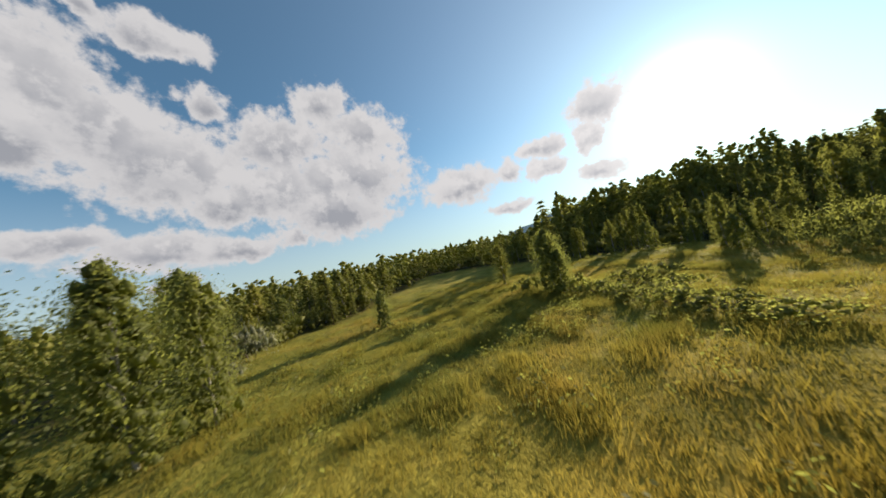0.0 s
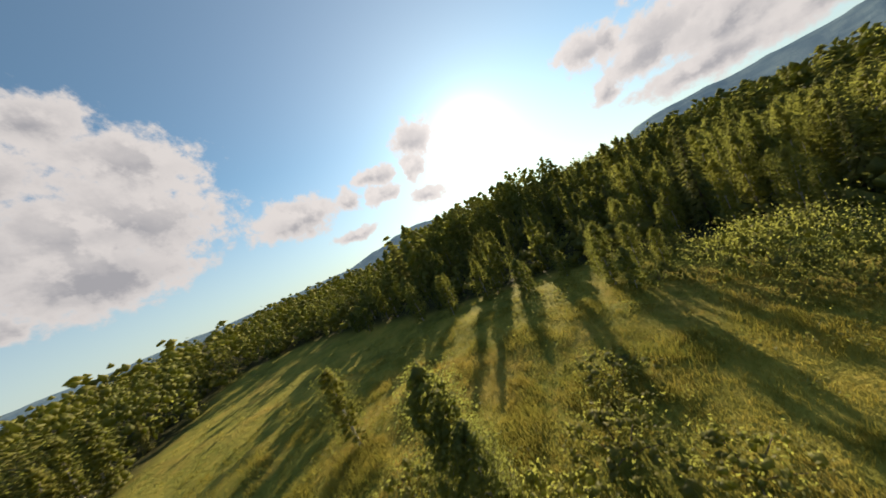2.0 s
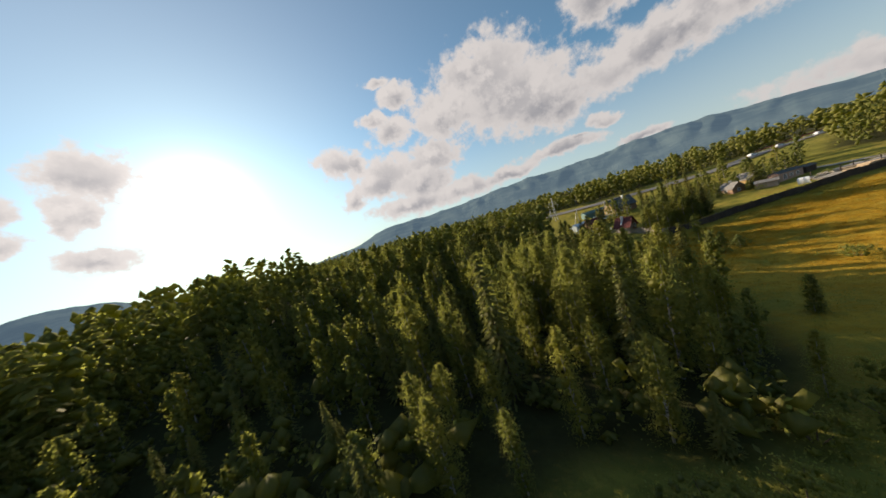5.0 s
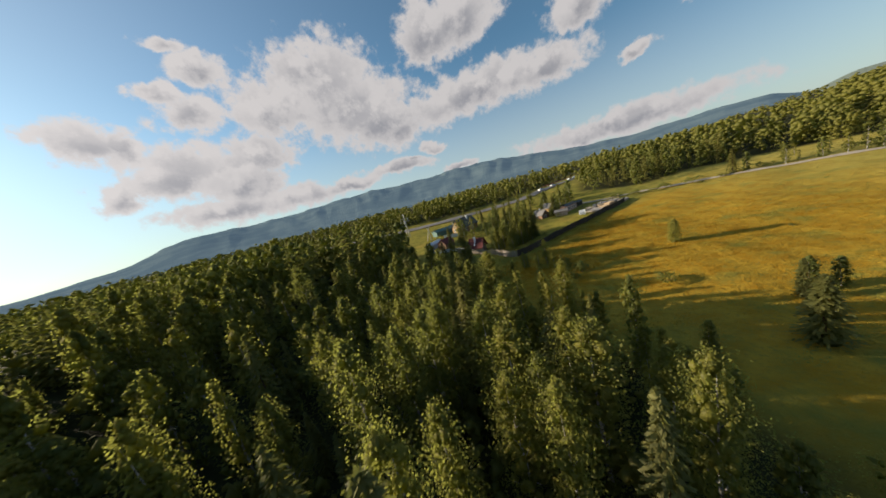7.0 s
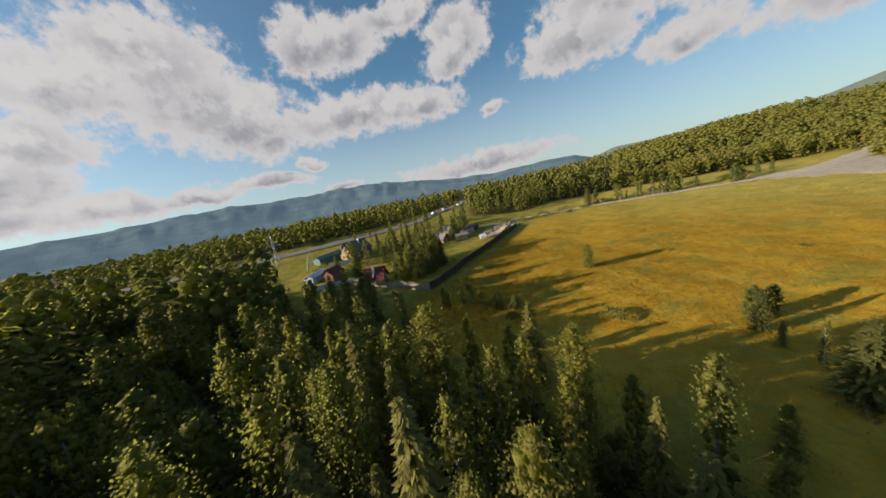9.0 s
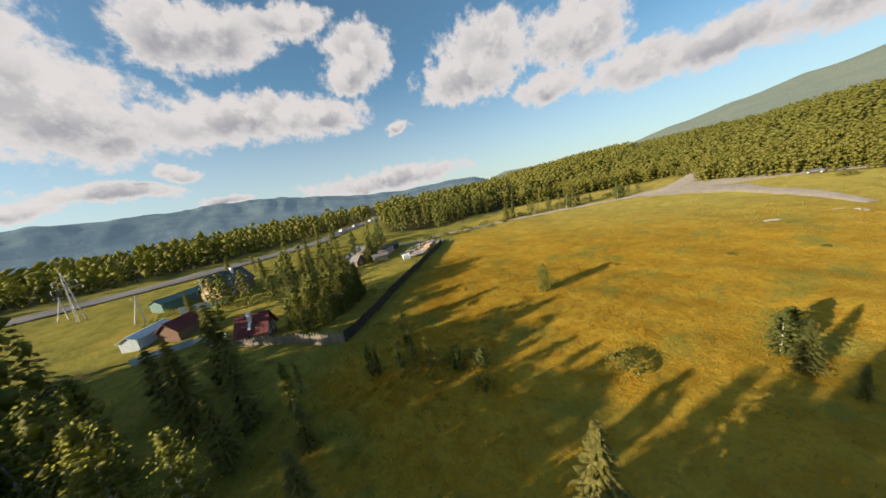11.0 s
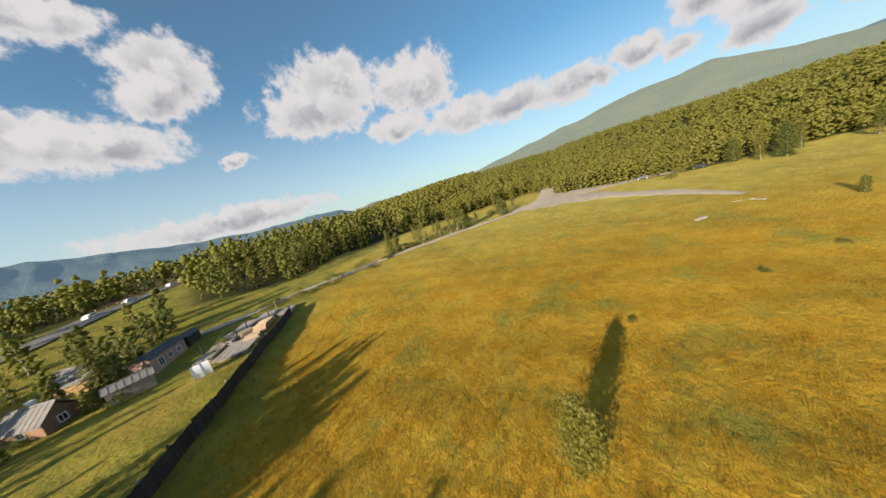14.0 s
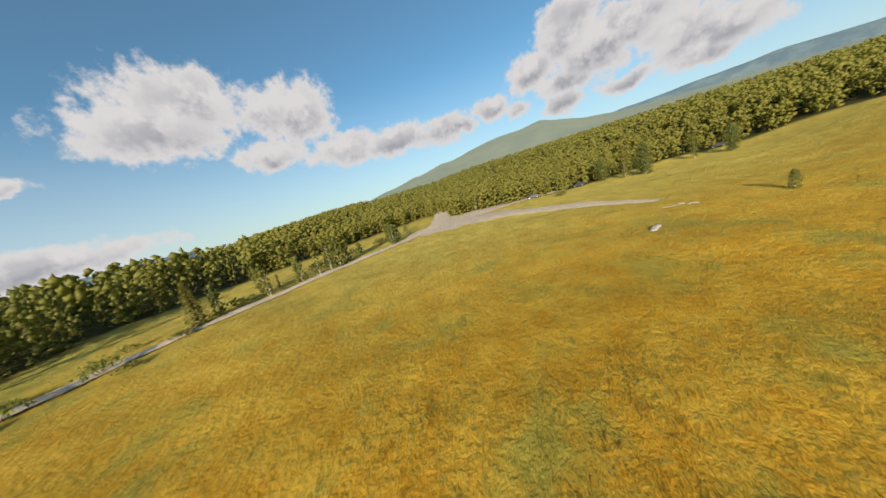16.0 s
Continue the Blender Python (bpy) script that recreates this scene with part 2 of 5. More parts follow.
def make_grass(n):
    place = spot_of(n)
    colour, mid, small = meadow_colour(n, place)
    lot = n.add("ShaderNodeNewGeometry").outputs["Random Per Island"]
    colour = n.mix(n.math("MULTIPLY", lot, 0.22), colour, n.mix(n.ramp(lot, 0.4, 0.9), (0.12, 0.14, 0.02), (0.42, 0.30, 0.06)))
    dif = n.add("ShaderNodeBsdfDiffuse", Color=colour)
    tra = n.add("ShaderNodeBsdfTranslucent", Color=colour)
    return n.add("ShaderNodeMixShader", i0=0.58, i1=dif, i2=tra)


def leafy(dark, light, through=0.45):
    def make(n):
        lot = n.add("ShaderNodeNewGeometry").outputs["Random Per Island"]
        own = n.add("ShaderNodeObjectInfo").outputs["Random"]
        place = spot_of(n)
        tuft = n.noise(place, 3.4, 3.0, 0.7)
        stand = n.ramp(n.noise(n.vec("MULTIPLY", place, (1, 1, 0.2)), 0.22, 3.0, 0.6), 0.34, 0.66, 0.0, 0.4)
        share = n.math("ADD", n.math("ADD", n.math("MULTIPLY", lot, 0.36), n.ramp(tuft, 0.38, 0.66, 0.0, 0.24)), stand)
        colour = n.mix(share, dark, light)
        warm = n.mix(n.ramp(own, 0.2, 1.0), colour, tuple(c * k for c, k in zip(light, (1.15, 1.04, 0.85))))
        colour = n.mix(0.5, colour, warm)
        ruffle = n.add("ShaderNodeBump", Strength=0.6, Distance=0.3, Height=tuft).outputs[0]
        dif = n.add("ShaderNodeBsdfDiffuse", Color=colour, Normal=ruffle)
        tra = n.add("ShaderNodeBsdfTranslucent", Color=n.mix(0.65, colour, (0.37, 0.40, 0.08)))
        both = n.add("ShaderNodeMixShader", i0=through, i1=dif, i2=tra)
        gloss = n.add("ShaderNodeBsdfGlossy", Color=(0.8, 0.8, 0.8), Roughness=0.6)
        return n.add("ShaderNodeMixShader", i0=0.015, i1=both, i2=gloss)
    return make


def two_tone(a, b, scale=3.0, rough=0.85, bump=0.3, dist=0.02, stretch=(1, 1, 1), metal=0.0, own=0.25):
    def make(n):
        place = n.vec("MULTIPLY", n.add("ShaderNodeTexCoord").outputs["Object"], stretch)
        grain = n.noise(place, scale, 6.0, 0.65)
        stain = n.noise(place, scale * 0.17, 3.0, 0.6)
        lot = n.add("ShaderNodeObjectInfo").outputs["Random"]
        colour = n.mix(n.ramp(grain, 0.3, 0.7), a, b)
        colour = n.mix(n.math("MULTIPLY", n.ramp(stain, 0.45, 0.75), 0.4), colour, tuple(c * 0.5 for c in a))
        colour = n.mix(n.math("MULTIPLY", lot, own), colour, tuple(min(1, c * 1.6) for c in b))
        return principled(n, colour, rough, metal, grain, bump, dist)
    return make


def make_birch_bark(n):
    place = n.vec("MULTIPLY", n.add("ShaderNodeTexCoord").outputs["Object"], (1, 1, 4))
    marks = n.ramp(n.noise(place, 3.0, 4.0, 0.6), 0.52, 0.62)
    return principled(n, n.mix(marks, (0.36, 0.34, 0.30), (0.05, 0.045, 0.04)), 0.8, height=marks, bump=0.3)


# Aerial haze is painted on by tinted base tones and a faint glow.
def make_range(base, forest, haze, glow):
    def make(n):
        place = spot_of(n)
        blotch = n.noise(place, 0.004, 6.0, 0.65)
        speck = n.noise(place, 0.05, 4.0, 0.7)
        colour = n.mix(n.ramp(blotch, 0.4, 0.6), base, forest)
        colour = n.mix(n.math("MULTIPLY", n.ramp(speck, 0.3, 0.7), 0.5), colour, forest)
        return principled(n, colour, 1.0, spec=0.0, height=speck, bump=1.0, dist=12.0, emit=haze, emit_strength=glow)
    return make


M = {
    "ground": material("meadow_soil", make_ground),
    "grass": material("grass_blades", make_grass),
    "birch": material("birch_leaves", leafy((0.075, 0.098, 0.026), (0.245, 0.228, 0.04), 0.55)),
    # birch leaves lightened for far woods: low sun and haze put into the colour
    "wood": material("sunlit_wood_leaves", leafy((0.10, 0.122, 0.034), (0.24, 0.24, 0.055), 0.58)),
    # lighter copy: front sun painted into the east woods; also for naturally pale bushes
    "pale_sunlit": material("pale_birch_leaves", leafy((0.15, 0.165, 0.04), (0.365, 0.34, 0.08), 0.68)),
    "aspen": material("aspen_leaves", leafy((0.08, 0.108, 0.03), (0.18, 0.20, 0.055), 0.58)),
    "willow": material("willow_leaves", leafy((0.085, 0.10, 0.026), (0.19, 0.185, 0.05), 0.55)),
    "spruce": material("spruce_needles", leafy((0.045, 0.06, 0.02), (0.21, 0.20, 0.058), 0.4)),
    "blossom": material("pale_blossom_leaves", leafy((0.10, 0.11, 0.05), (0.33, 0.33, 0.24), 0.4)),
    "bark": material("birch_bark", make_birch_bark),
    "dark_bark": material("spruce_bark", two_tone((0.07, 0.05, 0.035), (0.14, 0.10, 0.07), 6.0, stretch=(1, 1, 0.3))),
    "gravel": material("gravel", two_tone((0.30, 0.25, 0.19), (0.46, 0.40, 0.31), 2.2, 0.95, 0.5, 0.05)),
    "asphalt": material("asphalt", two_tone((0.12, 0.115, 0.11), (0.19, 0.18, 0.17), 1.2, 0.9)),
    "old_wood": material("weathered_wood", two_tone((0.17, 0.14, 0.115), (0.36, 0.31, 0.26), 5.0, stretch=(1, 1, 0.15))),
    "dark_wood": material("dark_wood", two_tone((0.022, 0.018, 0.015), (0.06, 0.048, 0.038), 5.0, stretch=(1, 1, 0.15))),
    "log": material("cut_wood", two_tone((0.30, 0.22, 0.14), (0.46, 0.36, 0.24), 4.0)),
    "plank": material("sawn_planks", two_tone((0.25, 0.22, 0.19), (0.42, 0.38, 0.33), 3.0, stretch=(0.2, 1, 1))),
    "yellow_wall": material("yellow_boards", two_tone((0.26, 0.16, 0.065), (0.40, 0.27, 0.12), 4.0, stretch=(1, 1, 0.2))),
    "brown_wall": material("brown_logs", two_tone((0.12, 0.07, 0.045), (0.22, 0.14, 0.09), 4.0, stretch=(0.2, 0.2, 3))),
    "pink_wall": material("faded_pink_boards", two_tone((0.24, 0.15, 0.115), (0.40, 0.28, 0.22), 4.0)),
    "red_roof": material("red_sheet_roof", two_tone((0.075, 0.014, 0.013), (0.125, 0.028, 0.024), 2.0, 0.6)),
    "teal_roof": material("teal_sheet_roof", two_tone((0.05, 0.12, 0.11), (0.09, 0.18, 0.16), 2.0, 0.5)),
    "dark_roof": material("dark_sheet_roof", two_tone((0.03, 0.045, 0.05), (0.07, 0.085, 0.09), 2.0, 0.5)),
    "grey_roof": material("grey_slate_roof", two_tone((0.13, 0.125, 0.12), (0.22, 0.21, 0.20), 2.5, 0.8)),
    "white": material("white_paint", two_tone((0.66, 0.66, 0.66), (0.80, 0.80, 0.79), 2.0, 0.5)),
    "pale_blue": material("pale_blue_sheet", two_tone((0.36, 0.45, 0.52), (0.55, 0.62, 0.67), 1.5, 0.6)),
    "concrete": material("concrete", two_tone((0.42, 0.41, 0.39), (0.60, 0.58, 0.55), 3.0, 0.9)),
    "steel": material("galvanised_steel", two_tone((0.35, 0.36, 0.37), (0.5, 0.51, 0.52), 5.0, 0.45, metal=0.7)),
    "rail_red": material("rusty_red_paint", two_tone((0.30, 0.07, 0.045), (0.42, 0.13, 0.08), 4.0, 0.6)),
    "car_dark": material("dark_car_paint", two_tone((0.02, 0.022, 0.026), (0.035, 0.038, 0.045), 1.0, 0.5)),
    "rubber": material("rubber", two_tone((0.02, 0.02, 0.02), (0.035, 0.035, 0.035), 6.0, 0.8)),
    "glass": material("window_glass", lambda n: principled(n, (0.03, 0.04, 0.05), 0.08, spec=0.6)),
    "film": material("greenhouse_film", two_tone((0.66, 0.68, 0.68), (0.82, 0.83, 0.82), 1.5, 0.35)),
    "stone": material("pale_stone", two_tone((0.19, 0.18, 0.165), (0.32, 0.30, 0.27), 3.0, 0.9, 0.6, 0.05)),
    "range_blue_haze": material("far_blue_range", make_range((0.10, 0.13, 0.12), (0.05, 0.075, 0.08), (0.15, 0.23, 0.31), 0.24)),
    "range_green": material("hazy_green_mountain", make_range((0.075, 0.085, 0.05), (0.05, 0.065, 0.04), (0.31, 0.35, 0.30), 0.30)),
}


# ---- building tools ----
def sst(a):
    a = np.clip(a, 0, 1)
    return a * a * (3 - 2 * a)


def wave(x, y):
    """Gentle unevenness of the ground."""
    return (0.5 * np.sin(x * 0.21 + 1.3 * np.sin(y * 0.13)) * np.sin(y * 0.17 + 0.7) + 0.22 * np.sin(x * 0.63 + y * 0.41) * np.sin(y * 0.57 - x * 0.2)
            + 0.08 * np.sin(x * 1.9 + 1.1 * np.sin(y * 1.1)) * np.sin(y * 1.7)) * 0.55


def height(x, y):
    """Ground height: a grassy slope in the south, the flat field, a wooded rise in the west, the highway bank in the north."""
    x, y = np.asarray(x, float), np.asarray(y, float)
    edge = 8 - 0.8 * np.clip(x - 30, 0, 120)
    z = 5.0 / (1 + np.exp(np.clip((y - edge) / 7.0, -40, 40)))
    z = z + 0.016 * np.clip(x - 40, 0, 160) + 0.02 * np.clip(y - 60, 0, 50) + 0.085 * np.clip(y - 110, 0, 70)
    z = z + 12 * sst((-x - 5) / 70.0) * (0.12 + 0.88 * sst((y + 18) / 50.0)) * (1 - 0.9 * sst((y - 60) / 70.0)) + 2 * sst((-y - 45) / 60) * sst((30 - x) / 40)
    z = z + 0.085 * np.clip((x - 40) * 0.8 + (40 - y) * 0.6 - 135, 0, 460)
    far = np.hypot(x, y)
    z = z + wave(x, y) * np.clip(1.3 - far / 200, 0.25, 1)
    z = z * (1 - 0.3 * sst((far - 700) / 900))
    return z


def hz(x, y):
    return float(height(x, y))


def mesh_of(name, verts, faces, mat, smooth=False):
    me = bpy.data.meshes.new(name)
    verts = np.asarray(verts, np.float32)
    faces = np.asarray(faces, np.int32)
    k = faces.shape[1]
    me.vertices.add(len(verts))
    me.vertices.foreach_set("co", verts.ravel())
    me.loops.add(faces.size)
    me.loops.foreach_set("vertex_index", faces.ravel())
    me.polygons.add(len(faces))
    me.polygons.foreach_set("loop_start", np.arange(0, faces.size, k, dtype=np.int32))
    me.update(calc_edges=True)
    if smooth:
        me.polygons.foreach_set("use_smooth", np.ones(len(faces), bool))
    me.materials.append(mat)
    me.validate()
    return me


def part(name, bm, mat, parent=None, label=""):
    me = bpy.data.meshes.new(name)
    bm.to_mesh(me)
    bm.free()
    me.materials.append(mat)
    ob = new(name, me)
    if parent is not None:
        ob.parent = parent
    if label:
        ob["label"] = label
    return ob


def thing(name, m, label, category, group="", kind=""):
    ob = new(name)
    ob.matrix_basis = m
    return tagged(ob, label, category, group, kind)


def box(bm, x0, y0, z0, x1, y1, z1, bevel=0.0):
    vs = [bm.verts.new(p) for p in ((x0, y0, z0), (x1, y0, z0), (x1, y1, z0), (x0, y1, z0), (x0, y0, z1), (x1, y0, z1), (x1, y1, z1), (x0, y1, z1))]
    fs = [bm.faces.new([vs[i] for i in f]) for f in ((3, 2, 1, 0), (4, 5, 6, 7), (0, 1, 5, 4), (1, 2, 6, 5), (2, 3, 7, 6), (3, 0, 4, 7))]
    if bevel:
        bmesh.ops.bevel(bm, geom=list({e for f in fs for e in f.edges}), offset=bevel, segments=1, affect="EDGES")
    return bm


def boxes(*rows, bevel=0.0):
    bm = bmesh.new()
    for r in rows:
        box(bm, *r, bevel=bevel)
    return bm


def tube(bm, points, radii, sides=7):
    """A tapered tube along points."""
    rings = []
    for i, (p, r) in enumerate(zip(points, radii)):
        p = Vector(p)
        d = Vector(points[min(i + 1, len(points) - 1)]) - Vector(points[max(i - 1, 0)])
        q = d.to_track_quat("Z", "Y")
        rings.append([bm.verts.new(p + q @ Vector((r * math.cos(a), r * math.sin(a), 0))) for a in (2 * math.pi * k / sides for k in range(sides))])
    for a, b in zip(rings, rings[1:]):
        for k in range(sides):
            bm.faces.new((a[k], a[(k + 1) % sides], b[(k + 1) % sides], b[k]))
    bm.faces.new(rings[0][::-1])
    bm.faces.new(rings[-1])
    return bm


# ---- ground ----
def inside(x, y, poly):
    hit = np.zeros(np.shape(x), bool)
    for (x0, y0), (x1, y1) in zip(poly, poly[1:] + poly[:1]):
        hit ^= ((y0 > y) != (y1 > y)) & (x < (x1 - x0) * (y - y0) / (y1 - y0 + 1e-12) + x0)
    return hit


OPEN = [
    [(17, 17), (14.5, 34), (10, 41), (5, 46), (3, 54), (2, 62), (0, 72), (-2, 84), (-6, 94), (-3, 108), (-45, 118), (-70, 140), (-120, 172), (-115, 192), (30, 178), (85, 196), (150, 240), (160, 232), (104, 168), (84, 140),
     (99, 119), (124, 121), (148, 110), (172, 86), (196, 64), (216, 42), (200, 28), (172, 30), (152, -10), (152, -50), (132, -70), (100, -92), (40, -104), (30, -70), (30, -48), (16, -52), (4, -50), (-14, -54),
     (-36, -58), (-36, -44), (-26, -34), (-15, -22), (-10, -12), (-4, -1), (3, 4), (9, 5)],
]


def wooded(x, y):
    ok = np.ones(np.shape(x), bool)
    for poly in OPEN:
        ok &= ~inside(x, y, poly)
    return ok


def axis(lo, hi, fine_lo, fine_hi, step):
    out = list(np.arange(fine_lo, fine_hi + step / 2, step))
    s, p = step, fine_hi
    while p < hi:
        s *= 1.16
        p = min(p + s, hi)
        out.append(p)
    s, p = step, fine_lo
    while p > lo:
        s *= 1.16
        p = max(p - s, lo)
        out.insert(0, p)
    return np.array(out)


def build_ground():
    xs, ys = axis(-4600, 4600, -60, 150, 1.4), axis(-4600, 4600, -90, 130, 1.4)
    gx, gy = np.meshgrid(xs, ys)
    v = np.stack([gx, gy, height(gx, gy)], -1).reshape(-1, 3)
    nx, ny = len(xs), len(ys)
    i = (np.arange(ny - 1)[:, None] * nx + np.arange(nx - 1)[None]).ravel()
    f = np.stack([i, i + 1, i + nx + 1, i + nx], 1)
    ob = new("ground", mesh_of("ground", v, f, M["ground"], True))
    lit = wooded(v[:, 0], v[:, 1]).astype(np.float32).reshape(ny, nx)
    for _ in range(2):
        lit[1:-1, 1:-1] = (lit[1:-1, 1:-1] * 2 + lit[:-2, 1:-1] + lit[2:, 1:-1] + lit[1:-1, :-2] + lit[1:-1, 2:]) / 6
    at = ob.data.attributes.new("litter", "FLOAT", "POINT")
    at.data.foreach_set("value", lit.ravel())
    tagged(ob, "rolling meadow ground of golden and green grass", "ground", kind="structure")


build_ground()


def hump(az, rows):
    a, e = np.array([r[0] for r in rows], float), np.array([r[1] for r in rows], float)
    k = np.clip(np.searchsorted(a, az) - 1, 0, len(a) - 2)
    s = sst((az - a[k]) / (a[k + 1] - a[k])) * 0.6 + np.clip((az - a[k]) / (a[k + 1] - a[k]), 0, 1) * 0.4
    return e[k] + (e[k + 1] - e[k]) * s


def build_range(name, az0, az1, near, far, rows, mat, label, seed, foot=0.0, spurs=0.35):
    """A range of hills: a sheet that climbs from its foot to a crest of given elevations and falls behind it."""
    na, nr = 320, 22
    az = np.linspace(az0, az1, na)
    crest = hump(az, rows)
    rng = np.random.RandomState(seed)
    for k in (0.9, 0.45, 0.2):
        knots = rng.rand(int((az1 - az0) / (k * 6)) + 3)
        crest = crest + (np.interp(az, np.linspace(az0, az1, len(knots)), knots) - 0.5) * k * (0.5 if spurs > 0.2 else 0.22)
    crest = np.maximum(crest, 0.3)
    fade = np.clip(np.minimum(az - az0, az1 - az) / 6.0, 0, 1)
    v, f = [], []
    for j in range(nr):
        s = j / (nr - 1)
        r = near + (far - near) * s
        climb = sst(s / 0.8) if s < 0.8 else 1 - 0.25 * (s - 0.8) / 0.2
        ripple = np.array([0.3 - 0.9 * abs(noise.noise(Vector((a * 0.16, s * 1.6, seed)))) - 0.5 * abs(noise.noise(Vector((a * 0.4, s * 4, seed + 9)))) for a in az]) * (spurs if s < 0.75 else spurs * 0.15)
        h = 18 + np.tan(np.radians(crest)) * (near + (far - near) * 0.8) * (climb * (1 + ripple * (1.15 - s))) * fade - 18 * (1 - climb) + foot
        v.append(np.stack([r * np.sin(np.radians(az)), r * np.cos(np.radians(az)), h], 1))
    v = np.concatenate(v)
    i = (np.arange(nr - 1)[:, None] * na + np.arange(na - 1)[None]).ravel()
    f = np.stack([i, i + na, i + na + 1, i + 1], 1)
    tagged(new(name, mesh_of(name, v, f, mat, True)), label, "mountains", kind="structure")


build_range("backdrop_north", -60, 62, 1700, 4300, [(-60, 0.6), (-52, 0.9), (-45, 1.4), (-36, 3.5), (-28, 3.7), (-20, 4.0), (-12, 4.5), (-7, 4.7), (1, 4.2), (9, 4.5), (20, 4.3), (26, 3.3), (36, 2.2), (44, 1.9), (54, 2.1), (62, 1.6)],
            M["range_blue_haze"], "forested mountain range with painted blue haze", 3)
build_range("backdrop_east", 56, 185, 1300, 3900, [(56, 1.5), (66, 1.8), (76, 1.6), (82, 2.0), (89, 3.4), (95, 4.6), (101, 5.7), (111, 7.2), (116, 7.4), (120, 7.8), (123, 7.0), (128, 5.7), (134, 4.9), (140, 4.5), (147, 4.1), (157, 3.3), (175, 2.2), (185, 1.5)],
            M["range_green"], "green bare-topped mountain with painted pale haze", 5, spurs=0.08)
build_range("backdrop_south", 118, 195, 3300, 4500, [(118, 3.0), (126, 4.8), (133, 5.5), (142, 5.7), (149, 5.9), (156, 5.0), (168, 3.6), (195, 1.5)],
            M["range_blue_haze"], "forested ridge behind the green mountain, with painted blue haze", 11, spurs=0.12)
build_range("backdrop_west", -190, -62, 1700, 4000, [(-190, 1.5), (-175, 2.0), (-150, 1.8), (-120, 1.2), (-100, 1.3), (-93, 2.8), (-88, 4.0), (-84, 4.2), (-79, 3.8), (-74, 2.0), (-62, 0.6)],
            M["range_blue_haze"], "distant forested hills with painted blue haze", 8)


# ---- trees ----
def quads(centres, size, rng, flat=0.0, droop=0.0):
    """Small rhombic leaves round given centres, each turned at random."""
    n = len(centres)
    a = rng.normal(size=(n, 3))
    a[:, 2] = a[:, 2] * (1 - flat) - droop
    a /= np.linalg.norm(a, axis=1)[:, None]
    b = np.cross(a, rng.normal(size=(n, 3)))
    b /= np.linalg.norm(b, axis=1)[:, None]
    s = size * (0.6 + 0.8 * rng.rand(n))[:, None]
    v = np.stack([centres - a * s, centres + b * s * 0.55, centres + a * s, centres - b * s * 0.55], 1).reshape(-1, 3)
    f = np.arange(4 * n).reshape(n, 4)
    return v, f


def lumps(c, r, rng, tall=1.15):
    """Uneven eight-sided clumps of foliage round given centres."""
    c = np.asarray(c, float)
    n = len(c)
    way = np.array([(1, 0, 0), (0, 1, 0), (-1, 0, 0), (0, -1, 0), (0, 0, 1), (0, 0, -1)], float)
    a = rng.rand(n) * 6.283
    ca, sa = np.cos(a)[:, None], np.sin(a)[:, None]
    d = np.stack([way[None, :, 0] * ca - way[None, :, 1] * sa, way[None, :, 0] * sa + way[None, :, 1] * ca, np.repeat(way[None, :, 2], n, 0)], -1)
    d = d + rng.normal(size=d.shape) * 0.28
    d[..., 2] *= tall
    v = c[:, None] + d * np.asarray(r)[:, None, None]
    f = np.array([(0, 1, 4), (1, 2, 4), (2, 3, 4), (3, 0, 4), (1, 0, 5), (2, 1, 5), (3, 2, 5), (0, 3, 5)])
    return v.reshape(-1, 3), (f[None] + 6 * np.arange(n)[:, None, None]).reshape(-1, 3)


def merged(*pieces):
    """Joins pieces of quads and triangles into one lot of triangles."""
    vs, fs, base = [], [], 0
    for v, f in pieces:
        if f.shape[1] == 4:
            f = np.concatenate([f[:, (0, 1, 2)], f[:, (0, 2, 3)]])
        vs.append(v)
        fs.append(f + base)
        base += len(v)
    return np.concatenate(vs), np.concatenate(fs)


def crown_cores(c, leaves, rng, share=1.0, size=0.36, inward=0.9):
    """The leafy middle of each clump of a crown, given its leaf centres in runs of equal length."""
    mid = c.reshape(-1, leaves, 3).mean(1)
    mid = mid[rng.rand(len(mid)) < share]
    mid = mid * np.array([inward, inward, 1.0])
    return lumps(mid, size * (0.7 + 0.6 * rng.rand(len(mid))), rng, 1.3)


def birch_crown(seed, H=10.0, width=1.5, clumps=70, leaves=24, leaf=0.13, low=0.1, spread=0.36):
    """A tall ragged crown of leaf clumps that hang from the limbs; returns leaf centres."""
    rng = np.random.RandomState(seed)
    pts = []
    for k in range(clumps):
        s = ((k + rng.rand()) / clumps) ** 0.9
        z = H * (low + (1 - low) * s)
        r = width * (math.sin(math.pi * min(1, 0.12 + 0.88 * (1 - s) ** 0.75) * 0.62) ** 0.8) * (0.75 + 0.5 * rng.rand())
        if s > 0.93:
            r *= 0.35
        a = k * 2.39996 + rng.rand() * 0.8
        d = r * (0.45 + 0.55 * rng.rand())
        c = np.array([d * math.cos(a), d * math.sin(a), z])
        q = np.clip(rng.normal(size=(leaves, 3)), -1.9, 1.9) * np.array([spread, spread, spread * 1.25]) * (0.55 + 0.5 * r / width)
        q[:, 2] -= 0.15 * np.hypot(q[:, 0], q[:, 1])
        pts.append(c + q)
    return np.concatenate(pts), rng


